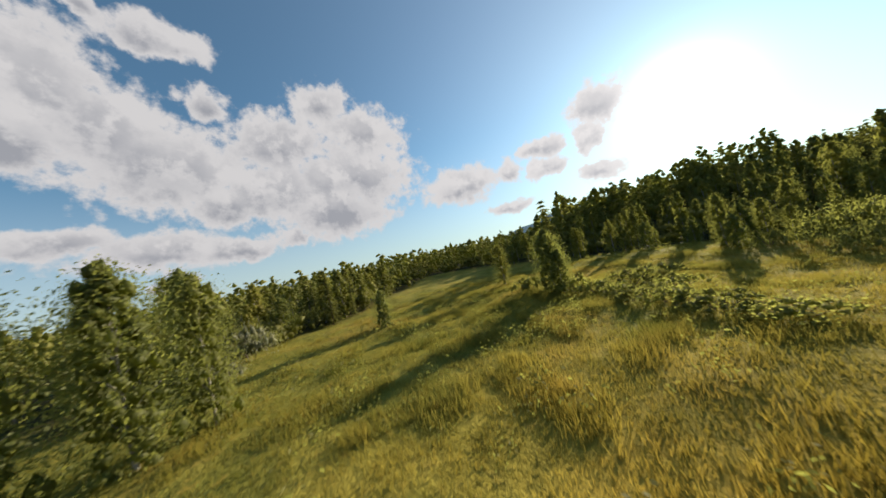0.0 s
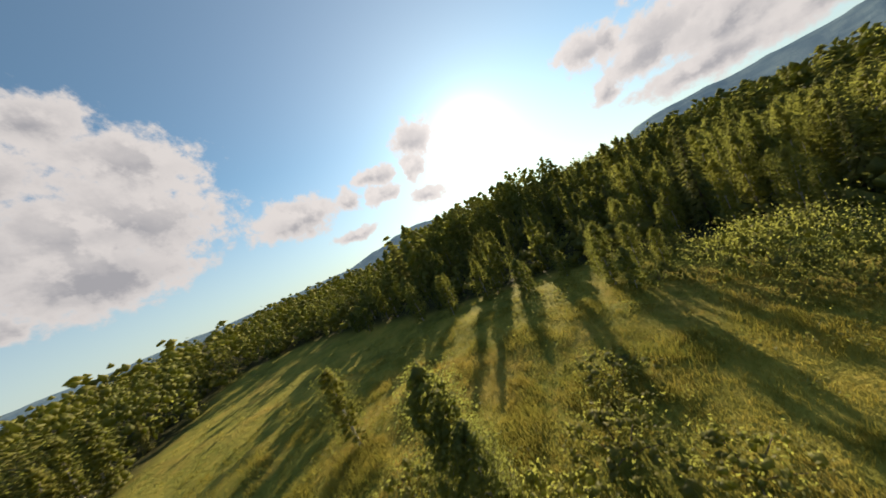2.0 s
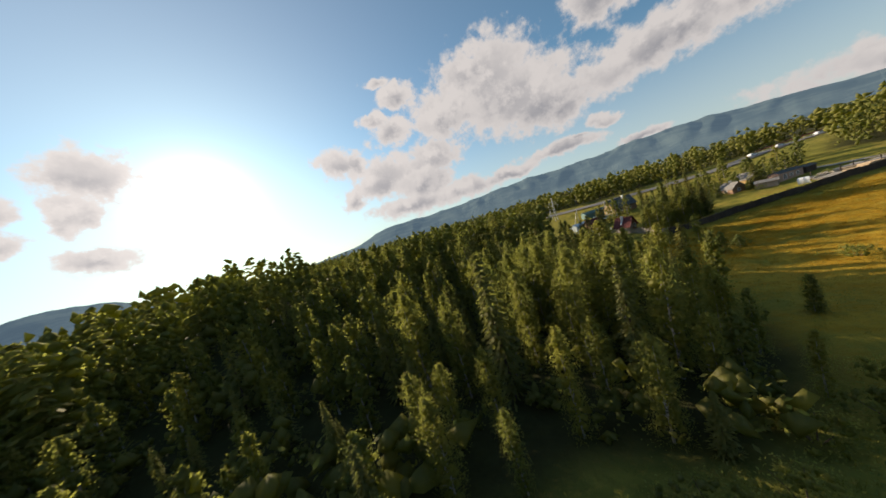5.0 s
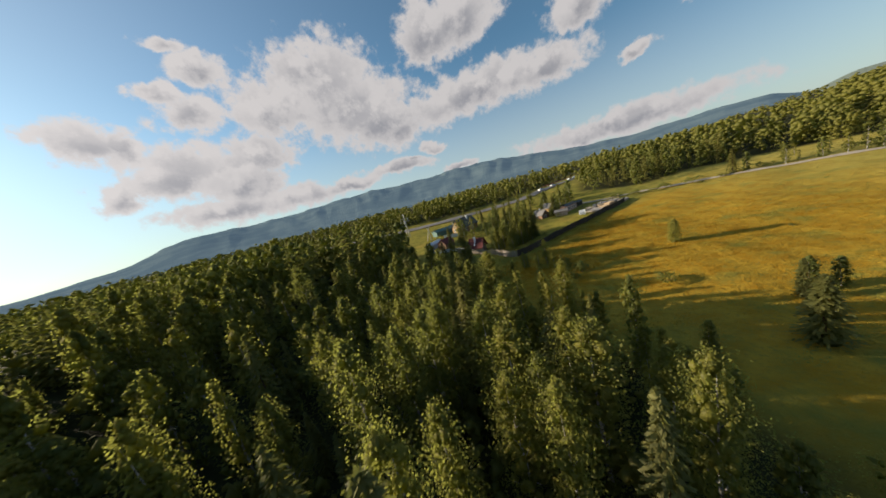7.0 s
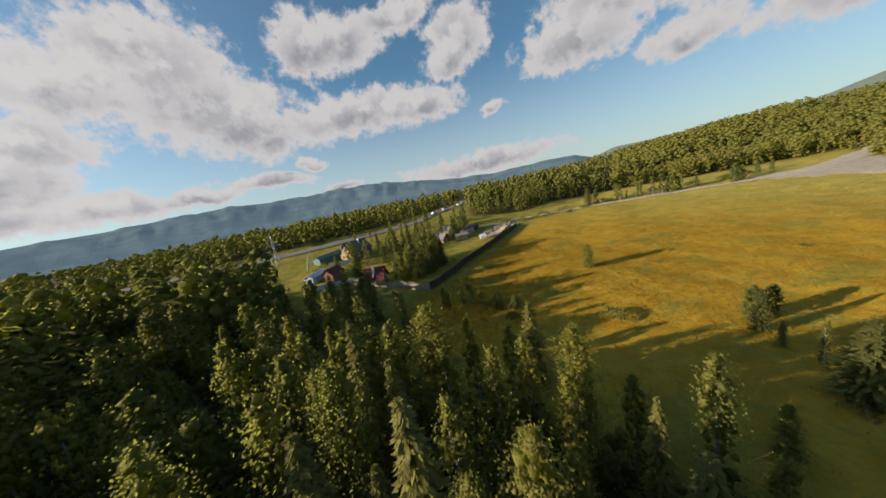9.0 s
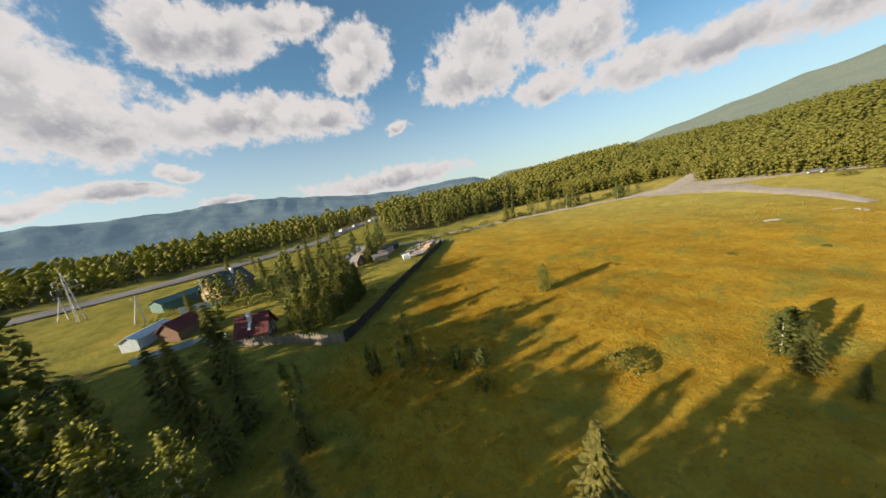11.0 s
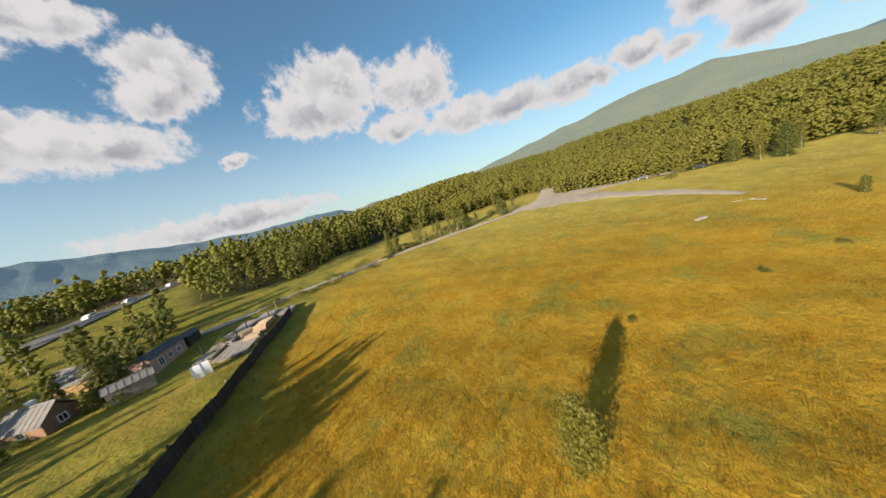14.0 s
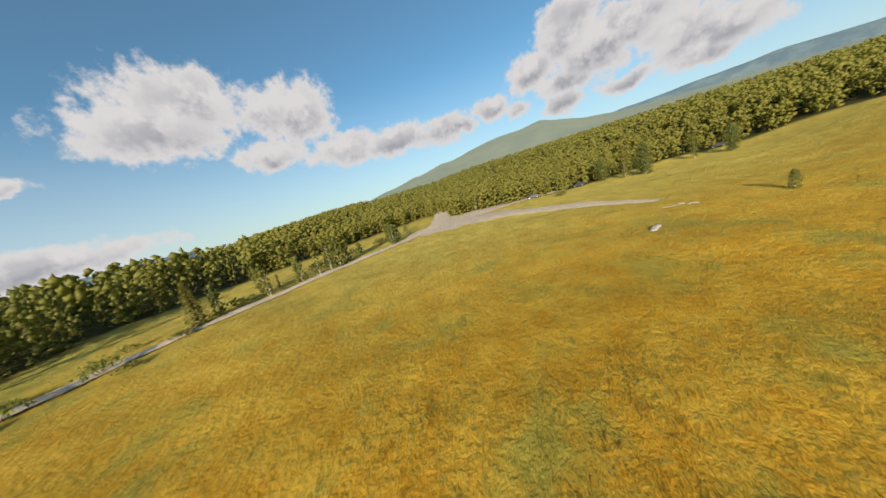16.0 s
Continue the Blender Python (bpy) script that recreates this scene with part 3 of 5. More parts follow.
def make_birch(seed, name="birch_tree", leaf_mat="birch", label="tall birch tree with yellow-green leaves in dense wood", H=10.0, width=1.5, category="tree", core=0.85, **kw):
    ob = thing(name, Matrix(), label, category, "trees of the wood")
    rng = np.random.RandomState(seed + 50)
    bm = bmesh.new()
    lean = rng.normal(size=2) * 0.15
    spine = [(lean[0] * s * s + 0.06 * math.sin(5 * s + seed), lean[1] * s * s, H * 0.95 * s - 0.35) for s in (0, 0.1, 0.3, 0.5, 0.7, 0.88, 1)]
    tube(bm, spine, [0.15, 0.115, 0.095, 0.075, 0.05, 0.03, 0.012])
    for k in range(9):
        s = 0.22 + 0.07 * k
        a = k * 2.4 + rng.rand()
        r = width * (1 - s * 0.7) * 0.8
        z = H * 0.95 * s - 0.35
        tube(bm, [(0, 0, z), (r * 0.5 * math.cos(a), r * 0.5 * math.sin(a), z + r * 0.7), (r * math.cos(a), r * math.sin(a), z + r * 0.95)], [0.04, 0.025, 0.008], 4)
    part("trunk", bm, M["bark"], ob, "white birch trunk with dark marks")
    c, r = birch_crown(seed, H, width, **kw)
    v, f = quads(c, kw.get("leaf", 0.13), r, 0.2, 0.35)
    v, f = merged((v, f), crown_cores(c, kw.get("leaves", 24), r, 0.8, core * kw.get("spread", 0.36), 0.62))
    crown = new("crown", mesh_of("crown", v, f, M[leaf_mat], True))
    crown.parent = ob
    return ob


def spruce_points(seed, H=10.0, base=1.75, tiers=22, arms=10, per=7):
    rng = np.random.RandomState(seed)
    pos, out = [], []
    for k in range(tiers):
        s = k / (tiers - 1)
        z0 = H * (0.07 + 0.91 * s ** 0.95)
        R = base * (1 - s) ** 0.8 * (0.85 + 0.3 * rng.rand()) + 0.05
        for a in (2 * math.pi * (j + rng.rand() * 0.7) / arms + k * 0.9 for j in range(arms)):
            R1 = R * (0.65 + 0.5 * rng.rand())
            for u in np.linspace(0.25, 1, per):
                d = R1 * u
                pos.append((d * math.cos(a), d * math.sin(a), z0 - 0.34 * d * u + 0.16 * max(0, u - 0.7) * R1 + rng.normal() * 0.04))
                out.append((math.cos(a), math.sin(a), -0.35 - 0.3 * rng.rand()))
    return np.array(pos), np.array(out), rng


def spruce_mesh(seed, H=10.0, base=1.75, tiers=24, arms=10, per=6, leaf=0.2):
    c, d, rng = spruce_points(seed, H, base, tiers, arms, per)
    n = len(c)
    side = np.cross(d, (0, 0, 1.0))
    side /= np.linalg.norm(side, axis=1)[:, None]
    d = d + side * rng.normal(size=(n, 1)) * 0.5
    d /= np.linalg.norm(d, axis=1)[:, None]
    tilt = side + np.array([0, 0, 1.0]) * rng.normal(size=(n, 1)) * 0.45
    s = leaf * (0.7 + 0.6 * rng.rand(n))[:, None]
    v = np.stack([c - d * s, c + tilt * s * 0.42 + d * s * 0.3, c + d * s * 1.25, c - tilt * s * 0.42 + d * s * 0.3], 1).reshape(-1, 3)
    return v, np.arange(4 * n).reshape(n, 4)


def spruce_core(seed, H, base, rings=9, around=4):
    """The dense middle of a spruce: clumps that shrink towards the tip."""
    rng = np.random.RandomState(seed + 7)
    s = np.repeat(np.linspace(0.08, 0.9, rings), around)
    a = rng.rand(len(s)) * 6.283
    d = base * (1 - s) ** 0.8 * 0.38
    c = np.stack([d * np.cos(a), d * np.sin(a), H * s], 1)
    return lumps(c, 0.1 + 0.2 * base * (1 - s) ** 0.8, rng, 1.2)


def make_spruce(seed, label="dark green spruce tree with drooping tiers", **kw):
    ob = thing("spruce_tree", Matrix(), label, "tree", "trees of the wood")
    H = kw.get("H", 10.0)
    part("trunk", tube(bmesh.new(), [(0, 0, -0.4), (0, 0, H * 0.4), (0.03, 0, H * 0.98)], [0.17, 0.1, 0.012]), M["dark_bark"], ob, "brown scaly trunk")
    v, f = merged(spruce_mesh(seed, **kw), spruce_core(seed, H, kw.get("base", 1.75)))
    crown = new("crown", mesh_of("crown", v, f, M["spruce"], True))
    crown.parent = ob
    return ob


def make_bush(seed, label, mat="willow", R=1.5, H=1.2, clumps=60, leaves=14, leaf=0.055):
    """A low dome of leaf clumps on several stems."""
    ob = thing("bush", Matrix(), label, "bush", "bushes")
    rng = np.random.RandomState(seed)
    bm = bmesh.new()
    for k in range(5):
        a = k * 1.3
        tube(bm, [(0, 0, -0.2), (0.3 * R * math.cos(a), 0.3 * R * math.sin(a), 0.4 * H), (0.6 * R * math.cos(a), 0.6 * R * math.sin(a), 0.75 * H)], [0.03, 0.02, 0.008], 4)
    part("stem", bm, M["dark_bark"], ob)
    pts = []
    for k in range(clumps):
        a, t = rng.rand() * 2 * math.pi, rng.rand()
        d = R * math.sqrt(t) * (0.9 + 0.2 * math.sin(3 * a + seed))
        z = H * (0.25 + 0.75 * math.sqrt(max(0, 1 - t)) * (0.5 + 0.5 * rng.rand()))
        pts.append(np.array([d * math.cos(a), d * math.sin(a), z]) + rng.normal(size=(leaves, 3)) * np.array([0.16 * R, 0.16 * R, 0.14 * H]))
    c = np.concatenate(pts)
    c[:, 2] = np.abs(c[:, 2])
    core = crown_cores(c, leaves, rng, 0.6, 0.05 * min(R + H, 3.0))
    v, f = merged(quads(c, leaf, rng, 0.1, 0.1), core)
    new("foliage", mesh_of("foliage", v, f, M[mat], True)).parent = ob
    return ob


BIRCH = [make_birch(s, width=w, clumps=k, spread=sp, leaves=21, leaf=0.088, low=0.05) for s, w, k, sp in ((1, 1.2, 84, 0.30), (2, 1.45, 92, 0.34), (3, 1.0, 74, 0.27), (4, 1.3, 80, 0.31))]
BIRCH_FINE = [make_birch(s, width=w, clumps=86, spread=sp, leaves=56, leaf=0.064, low=0.04, core=0.8) for s, w, sp in ((15, 1.2, 0.33), (16, 1.4, 0.36), (17, 1.05, 0.30))]
ASPEN_FINE = [make_birch(s, "aspen_tree", "aspen", "broad leafy tree at the edge of the slope", width=2.2, clumps=130, leaves=60, spread=0.46, low=0.02, leaf=0.08, core=0.8) for s in (18, 19)]
BIRCH_LIGHT = [make_birch(s, width=w, clumps=k, leaves=11, spread=sp, leaf=0.11, low=0.05, core=1.0) for s, w, k, sp in ((5, 1.25, 80, 0.31), (6, 1.45, 86, 0.34), (7, 1.1, 76, 0.29))]
ASPEN = [make_birch(s, "aspen_tree", "aspen", "broad deciduous tree with dull green leaves", width=2.2, clumps=120, leaves=15, spread=0.42, low=0.03, leaf=0.10) for s in (11, 12)]
BIRCH_FAR = [make_birch(s, width=1.3, clumps=44, leaves=6, spread=0.38, leaf=0.16, low=0.04) for s in (8, 9)]
ASPEN_FAR = [make_birch(s, "aspen_tree", "aspen", "broad deciduous tree with dull green leaves", width=2.2, clumps=64, leaves=6, spread=0.5, low=0.03, leaf=0.17) for s in (13, 14)]
SPRUCE = [make_spruce(21), make_spruce(22, base=1.45, tiers=24), make_spruce(23, base=2.1, tiers=20)]
USED = set()
PLACED = []


def plant(src, x, y, h, wide=1.0, turn=None, base=10.0, sink=0.05):
    rng = random.Random(int(x * 131 + y * 17))
    k = h / base
    m = pose(x, y, hz(x, y) - sink, 0, 0, rng.uniform(0, 360) if turn is None else turn) @ Matrix.Diagonal((k * wide, k * wide, k, 1))
    PLACED.append((x, y))
    if src.name not in USED:
        USED.add(src.name)
        src.matrix_basis = m
        return src
    return copy_thing(src, m @ Matrix.Diagonal((*(1 / c for c in src.scale), 1)))


# trees that stand out singly: kind, place, height
SINGLE = [
    ("B", 5.7, 17.7, 11.0, 1.25), ("B", 6.9, 28.0, 7.7, 1.1), ("B", -1.6, 26.0, 11.5, 0.9), ("B", -7.7, 36.0, 12.0, 0.85), ("B", -7.2, 20.4, 12.4, 0.9),
    ("B", 12.8, 20.9, 6.8, 1.0), ("B", 13.7, 17.4, 5.4, 1.0), ("B", 20.2, 24.4, 3.6, 1.4), ("B", 6.4, 38.9, 11.3, 1.5), ("B", 11.9, 31.1, 10.2, 1.1),
    ("S", 2.0, 46.0, 10.2, 0.9), ("B", -0.6, 35.5, 12.0, 1.0), ("S", 11.8, 27.0, 8.3, 0.8), ("S", 28.2, 22.4, 6.0, 2.0), ("S", 36.4, 28.6, 4.4, 1.6),
    ("S", 1.3, 40.5, 11.8, 1.0), ("S", 15.7, 38.2, 8.6, 1.1), ("B", 23.4, 59.2, 6.0, 1.4), ("S", 19.8, 60.8, 3.4, 0.9), ("S", 8.9, 66.5, 9.0, 1.2), ("B", 11.6, 62.1, 5.2, 1.2), ("B", -1.3, 38.0, 11.0, 1.0), ("B", 4.4, 27.3, 11.0, 1.0), ("B", 8.7, 16.4, 8.9, 1.2), ("S", 20.4, 24.3, 3.6, 1.1), ("B", -20.1, 46.8, 13.6, 0.9),
]
for kind, x, y, h, w in SINGLE:
    kin = {"B": BIRCH_FINE, "S": SPRUCE}[kind]
    plant(kin[int(x * 7 + y * 3) % len(kin)], x, y, h, w)

# young trees on the open slope and behind the fence, and wood trees added for shade
SLOPE = [
    ("A", 11.5, -24.6, 5.0, 1.25), ("A", 12.6, -24.0, 3.4, 1.3), ("B", 6.0, 8.0, 5.0, 1.2), ("B", 9.4, 11.0, 5.6, 1.2), ("B", 3.2, 9.4, 6.4, 1.1), ("A", 11.4, 13.4, 5.0, 1.1), ("B", 14.0, 11.6, 4.2, 1.2), ("S", 7.6, 5.4, 3.4, 1.3), ("B", 5.0, -29.5, 4.6, 1.6), ("A", 15.0, -39.0, 3.2, 1.3), ("S", 8.5, -51.0, 7.0, 1.1), ("A", 31.0, -38.4, 6.8, 1.0), ("A", 28.6, -38.6, 6.2, 0.9), ("A", 33.8, -39.2, 7.2, 1.0), ("A", 25.0, -47.0, 7.4, 0.9), ("A", 27.5, -50.5, 7.6, 1.0),
    ("A", 36.5, -41.0, 6.4, 1.1), ("A", 19.0, -54.0, 5.0, 1.2), ("A", 13.5, -53.0, 4.6, 1.2), ("B", 21.5, -56.5, 8.5, 1.0),
    ("B", 1.2, -5.2, 4.2, 1.5), ("B", 2.7, -4.3, 3.2, 1.4), ("A", 4.2, -8.9, 3.2, 1.2), ("B", -0.5, -7.6, 3.2, 1.3), ("A", -4.2, -8.4, 2.8, 1.3), ("A", -7.8, -6.8, 3.2, 1.3),
    ("B", -1.2, 1.6, 4.6, 1.0), ("B", -3.3, 5.5, 6.4, 1.0), ("B", -18.0, -16.3, 4.2, 1.2), ("A", -21.0, -31.0, 4.0, 1.2), ("B", -12.0, -19.0, 4.6, 1.1), ("A", -10.0, -14.0, 3.6, 1.2), ("A", -15.6, -20.4, 3.4, 1.2), ("B", -6.4, -11.4, 3.0, 1.3), ("A", -24.0, -33.0, 3.6, 1.3), ("B", -5.0, -3.5, 4.2, 1.3), ("A", -8.8, -1.0, 4.6, 1.2),
    ("B", 20.4, 82.0, 6.6, 1.7), ("B", 22.6, 83.6, 6.4, 1.7), ("A", 21.6, 86.2, 6.6, 1.2), ("B", 24.6, 81.0, 6.0, 1.6), ("S", 26.4, 89.4, 11.2, 1.2), ("S", 22.6, 90.0, 9.4, 1.3), ("B", 29.0, 87.8, 9.2, 1.5), ("S", 33.6, 85.6, 7.6, 1.6), ("B", 27.5, 84.0, 8.4, 1.8), ("B", 30.6, 84.6, 7.6, 1.8), ("A", 24.8, 85.6, 7.8, 1.2), ("B", 24.6, 87.2, 8.0, 1.3), ("S", 29.8, 90.5, 9.6, 1.4), ("S", 32.2, 88.2, 9.4, 1.6), ("S", 34.8, 91.0, 8.6, 1.5),
    ("A", 21.2, 81.2, 3.6, 1.4), ("A", 23.8, 82.0, 3.8, 1.3), ("A", 26.4, 82.2, 4.2, 1.3), ("A", 29.2, 83.0, 4.0, 1.3), ("A", 31.8, 84.2, 4.2, 1.3), ("A", 34.2, 86.6, 3.6, 1.4), ("A", 20.0, 85.0, 5.2, 1.2), ("B", 24.0, 80.0, 5.6, 1.7), ("A", 27.8, 86.4, 7.0, 1.3),
    ("S", 30.5, 85.4, 8.0, 1.5), ("B", 28.0, 82.5, 7.0, 1.4), ("S", 36.5, 93.0, 7.4, 1.3), ("S", 54.0, 111.0, 7.9, 1.9), ("A", 58.0, 117.0, 6.5, 1.4), ("A", 62.0, 119.5, 6.0, 1.5),
    ("A", 67.0, 124.0, 6.5, 1.4), ("A", 71.0, 126.5, 6.2, 1.4), ("S", 10.5, 115.0, 6.4, 1.5), ("S", 8.5, 52.0, 6.4, 1.2), ("B", 4.5, 56.0, 9.0, 1.2), ("S", 11.0, 58.5, 4.6, 1.3), ("B", 1.5, 60.0, 10.0, 1.2), ("S", 6.5, 63.0, 7.0, 1.3), ("A", 24.0, 108.0, 5.5, 1.2), ("A", 28.0, 112.0, 5.0, 1.3), ("B", 33.0, 106.0, 6.0, 1.3), ("A", 37.0, 110.0, 5.6, 1.3), ("B", 41.0, 105.0, 5.0, 1.4), ("A", 38.0, 118.0, 6.2, 1.2), ("B", 44.0, 118.0, 6.6, 1.3), ("A", 30.0, 120.0, 6.0, 1.2), ("A", 46.0, 128.0, 6.4, 1.3), ("B", 52.0, 128.0, 6.2, 1.3), ("A", 60.0, 130.0, 6.6, 1.3), ("B", 29.0, 138.0, 6.4, 1.3), ("A", 36.0, 134.0, 6.0, 1.3), ("A", 64.0, 137.0, 6.0, 1.3), ("A", 44.6, 109.0, 3.6, 1.5), ("A", 51.4, 108.8, 3.0, 1.5), ("B", 46.2, 116.0, 5.0, 1.4), ("A", 56.6, 114.6, 4.2, 1.4), ("S", 9.4, 76.5, 10.4, 1.6), ("S", 5.6, 70.0, 9.8, 1.5), ("B", 12.6, 67.0, 4.2, 1.3), ("B", 13.6, 66.2, 3.4, 1.3), ("S", 4.0, 78.0, 8.0, 1.5), ("A", 38.5, 29.5, 3.8, 1.5), ("A", 41.0, 28.6, 3.4, 1.5), ("S", 34.0, 26.8, 2.6, 1.3), ("B", 33.0, 24.5, 3.8, 1.2),
    ("A", 115.5, 91.0, 6.0, 1.2), ("B", 127.0, 89.0, 6.5, 1.3), ("B", 124.5, 83.5, 3.6, 1.2), ("B", 133.0, 90.0, 4.6, 1.4), ("B", 137.0, 84.0, 5.0, 1.4), ("A", 143.0, 76.0, 4.6, 1.5),
    ("A", 147.5, 68.0, 3.4, 1.6), ("B", 151.0, 74.0, 5.0, 1.4), ("A", 171.0, 52.0, 3.6, 1.6), ("A", 172.0, 56.0, 3.8, 1.6), ("A", 87.3, 2.8, 2.6, 1.6),
    # these two rows are added to thicken the wood so it shades the field
    ("B", 10.0, 15.0, 7.0, 1.1), ("B", 11.0, 18.5, 7.5, 1.1), ("B", 9.0, 22.5, 8.5, 1.0), ("S", 10.5, 24.8, 8.0, 1.2), ("B", 9.6, 30.0, 9.0, 1.0), ("B", 11.2, 34.5, 8.5, 1.0), ("B", 8.0, 34.0, 9.5, 1.0), ("S", 6.5, 24.0, 9.5, 1.2), ("B", 13.6, 23.5, 6.0, 1.1), ("B", 13.8, 29.0, 7.0, 1.1), ("B", 12.0, 37.0, 8.0, 1.1),
    ("B", -5.0, 31.5, 11.0, 1.0), ("S", -2.5, 33.5, 11.2, 1.1), ("B", -4.0, 37.0, 11.5, 1.0), ("B", -3.0, 41.0, 11.5, 1.0), ("B", -1.6, 43.5, 11.5, 1.0), ("B", -6.5, 45.5, 12.0, 1.0), ("S", -4.5, 49.5, 12.0, 1.1), ("B", 2.4, 28.5, 9.5, 1.0), ("B", 3.6, 32.0, 10.0, 1.0), ("S", 2.6, 37.0, 10.5, 1.0),
    ("A", -27.0, -30.5, 5.5, 1.3), ("B", -22.5, -28.0, 5.6, 1.4), ("A", -17.0, -23.5, 5.6, 1.2), ("B", -13.4, -23.4, 5.0, 1.4), ("B", -9.6, -20.0, 4.8, 1.4), ("B", -9.4, -15.6, 5.0, 1.4), ("A", -5.4, -12.6, 3.6, 1.3), ("B", 2.2, -8.8, 5.2, 1.4),
    ("A", 34.0, 125.0, 7.5, 1.4), ("B", 40.0, 129.0, 8, 1.4), ("A", 47.0, 123.0, 7, 1.4), ("S", 26.0, 118.0, 9, 1.4), ("B", 20.0, 112.0, 8.5, 1.4), ("B", 14.0, 108.0, 9, 1.4), ("A", 31.0, 114.0, 6.5, 1.4), ("B", 50.0, 136.0, 8.5, 1.4), ("A", 58.0, 141.0, 8, 1.4), ("S", 22.0, 134.0, 8.5, 1.4), ("B", 70.0, 134.0, 8, 1.4), ("A", 77.0, 137.0, 8, 1.4), ("B", 40.0, 141.0, 8, 1.4), ("S", 44.0, 133.0, 9, 1.4), ("B", 63.0, 126.0, 6.5, 1.4), ("A", 17.0, 118.0, 7.5, 1.4), ("A", 52.0, 117.0, 5.5, 1.4), ("S", 36.0, 119.0, 7.5, 1.4),
    ("A", 24.6, 53.4, 2.8, 1.7), ("B", 23.6, 56.6, 3.4, 1.6), ("B", 21.2, 58.4, 3.8, 1.5), ("B", 19.2, 61.2, 3.6, 1.5), ("A", 26.0, 51.2, 2.2, 1.8),
    ("S", 110.8, 91.6, 8.6, 1.7), ("B", 121.6, 85.0, 6.6, 1.7), ("B", 119.8, 83.6, 6.2, 1.7), ("A", 125.0, 78.6, 6.2, 1.4), ("B", 128.6, 75.6, 7.4, 1.5), ("B", 131.0, 73.4, 8.0, 1.4), ("A", 133.0, 71.4, 7.2, 1.3), ("A", 136.0, 70.0, 5.5, 1.5), ("A", 147.6, 57.0, 6.0, 1.5), ("A", 150.0, 55.6, 5.6, 1.5), ("A", 152.5, 58.0, 6.4, 1.4), ("A", 172.0, 21.0, 5.6, 1.3), ("A", 174.0, 15.0, 5.2, 1.3), ("B", 172.0, -12.0, 6.0, 1.3), ("A", 150.0, -22.0, 8.0, 1.2), ("B", 141.0, -23.0, 9.0, 1.3), ("A", 136.6, -26.0, 9.5, 1.2), ("S", 139.4, -28.0, 8.5, 1.3), ("B", 138.0, -47.0, 8.0, 1.4), ("B", 145.0, -36.0, 8.5, 1.3), ("A", 131.0, -52.0, 8.0, 1.2),
]
for kind, x, y, h, w in SLOPE:
    kin = {"B": BIRCH, "S": SPRUCE, "A": ASPEN} if x < 105 and y < 100 else {"B": BIRCH_FAR, "S": SPRUCE, "A": ASPEN_FAR}
    if math.hypot(x + 1, y - 15) < 17 or (y < 0 and x > 0):
        kin = {"B": BIRCH_FINE, "S": SPRUCE, "A": ASPEN_FINE if y < -20 else ASPEN}
    plant(kin[kind][int(x * 5 + y * 3) % len(kin[kind])], x, y, h, w)


def scatter(x0, x1, y0, y1, step, seed):
    rng = np.random.RandomState(seed)
    gx, gy = np.meshgrid(np.arange(x0, x1, step), np.arange(y0, y1, step))
    x = (gx + rng.uniform(-0.45, 0.45, gx.shape) * step).ravel()
    y = (gy + rng.uniform(-0.45, 0.45, gy.shape) * step).ravel()
    keep = wooded(x, y)
    return x[keep], y[keep], rng


# the near wood, tree by tree
def near_wood(x, y):
    return (np.hypot(x + 2, y - 25) < 50) | ((np.hypot(x - 12, y + 30) < 40) & (y < -5))


def build_near_wood():
    x, y, rng = scatter(-46, 30, -80, 74, 3.9, 4)
    taken = np.array(PLACED)
    n = 0
    for a, b in zip(x, y):
        if np.min(np.hypot(taken[:, 0] - a, taken[:, 1] - b)) < 1.7 or not near_wood(a, b):
            continue
        edge = sst(np.array((14.0 - a) / 14.0))
        young = sst(np.array((b - 2.0) / 16.0))
        h = (4.6 + 5.4 * rng.rand() + 2.2 * edge) * (0.62 + 0.38 * young)
        if -20 < a < 14 and 8 < b < 46:
            h = 8.2 + 3.4 * rng.rand() if a < 9 or b > 26 else 4.5 + 2.0 * rng.rand()
        if rng.rand() < 0.27:
            plant(SPRUCE[n % 3], a, b, h * (0.6 + 0.5 * rng.rand()), 0.8 + 0.3 * rng.rand())
        else:
            near, beside = math.hypot(a, b - 22) < 20, math.hypot(a + 1, b - 15) < 16
            if b < -25:
                h = 3.6 + 3.6 * rng.rand()
            plant(BIRCH_FINE[n % 3] if beside else BIRCH[n % 4] if near else BIRCH_LIGHT[n % 3], a, b, h, (0.85 if b > -25 else 1.3) + 0.35 * rng.rand())
        n += 1
    return n


build_near_wood()


# the wood farther off, as one mass of simple trees
def stuff_tree(seed, kind):
    """Simpler trees: B, S for the middle distance, P for round crowns in the east, F for the far woods."""
    if kind == "S":
        return merged(spruce_mesh(seed, 10.0, 1.7, 12, 8, 2, 0.42), spruce_core(seed, 10.0, 1.6, 6, 2))
    clumps, leaves, width, low, size, leaf = {"B": (26, 4, 1.5, 0.06, 0.44, 0.2), "P": (26, 3, 2.0, 0.04, 0.56, 0.24), "F": (10, 1, 1.7, 0.04, 0.82, 0.3)}[kind]
    c, rng = birch_crown(seed, 10.0, width, clumps, leaves, spread=0.42, low=low)
    return merged(quads(c, leaf, rng, -0.5, 0.3), crown_cores(c, leaves, rng, 1.0, size))


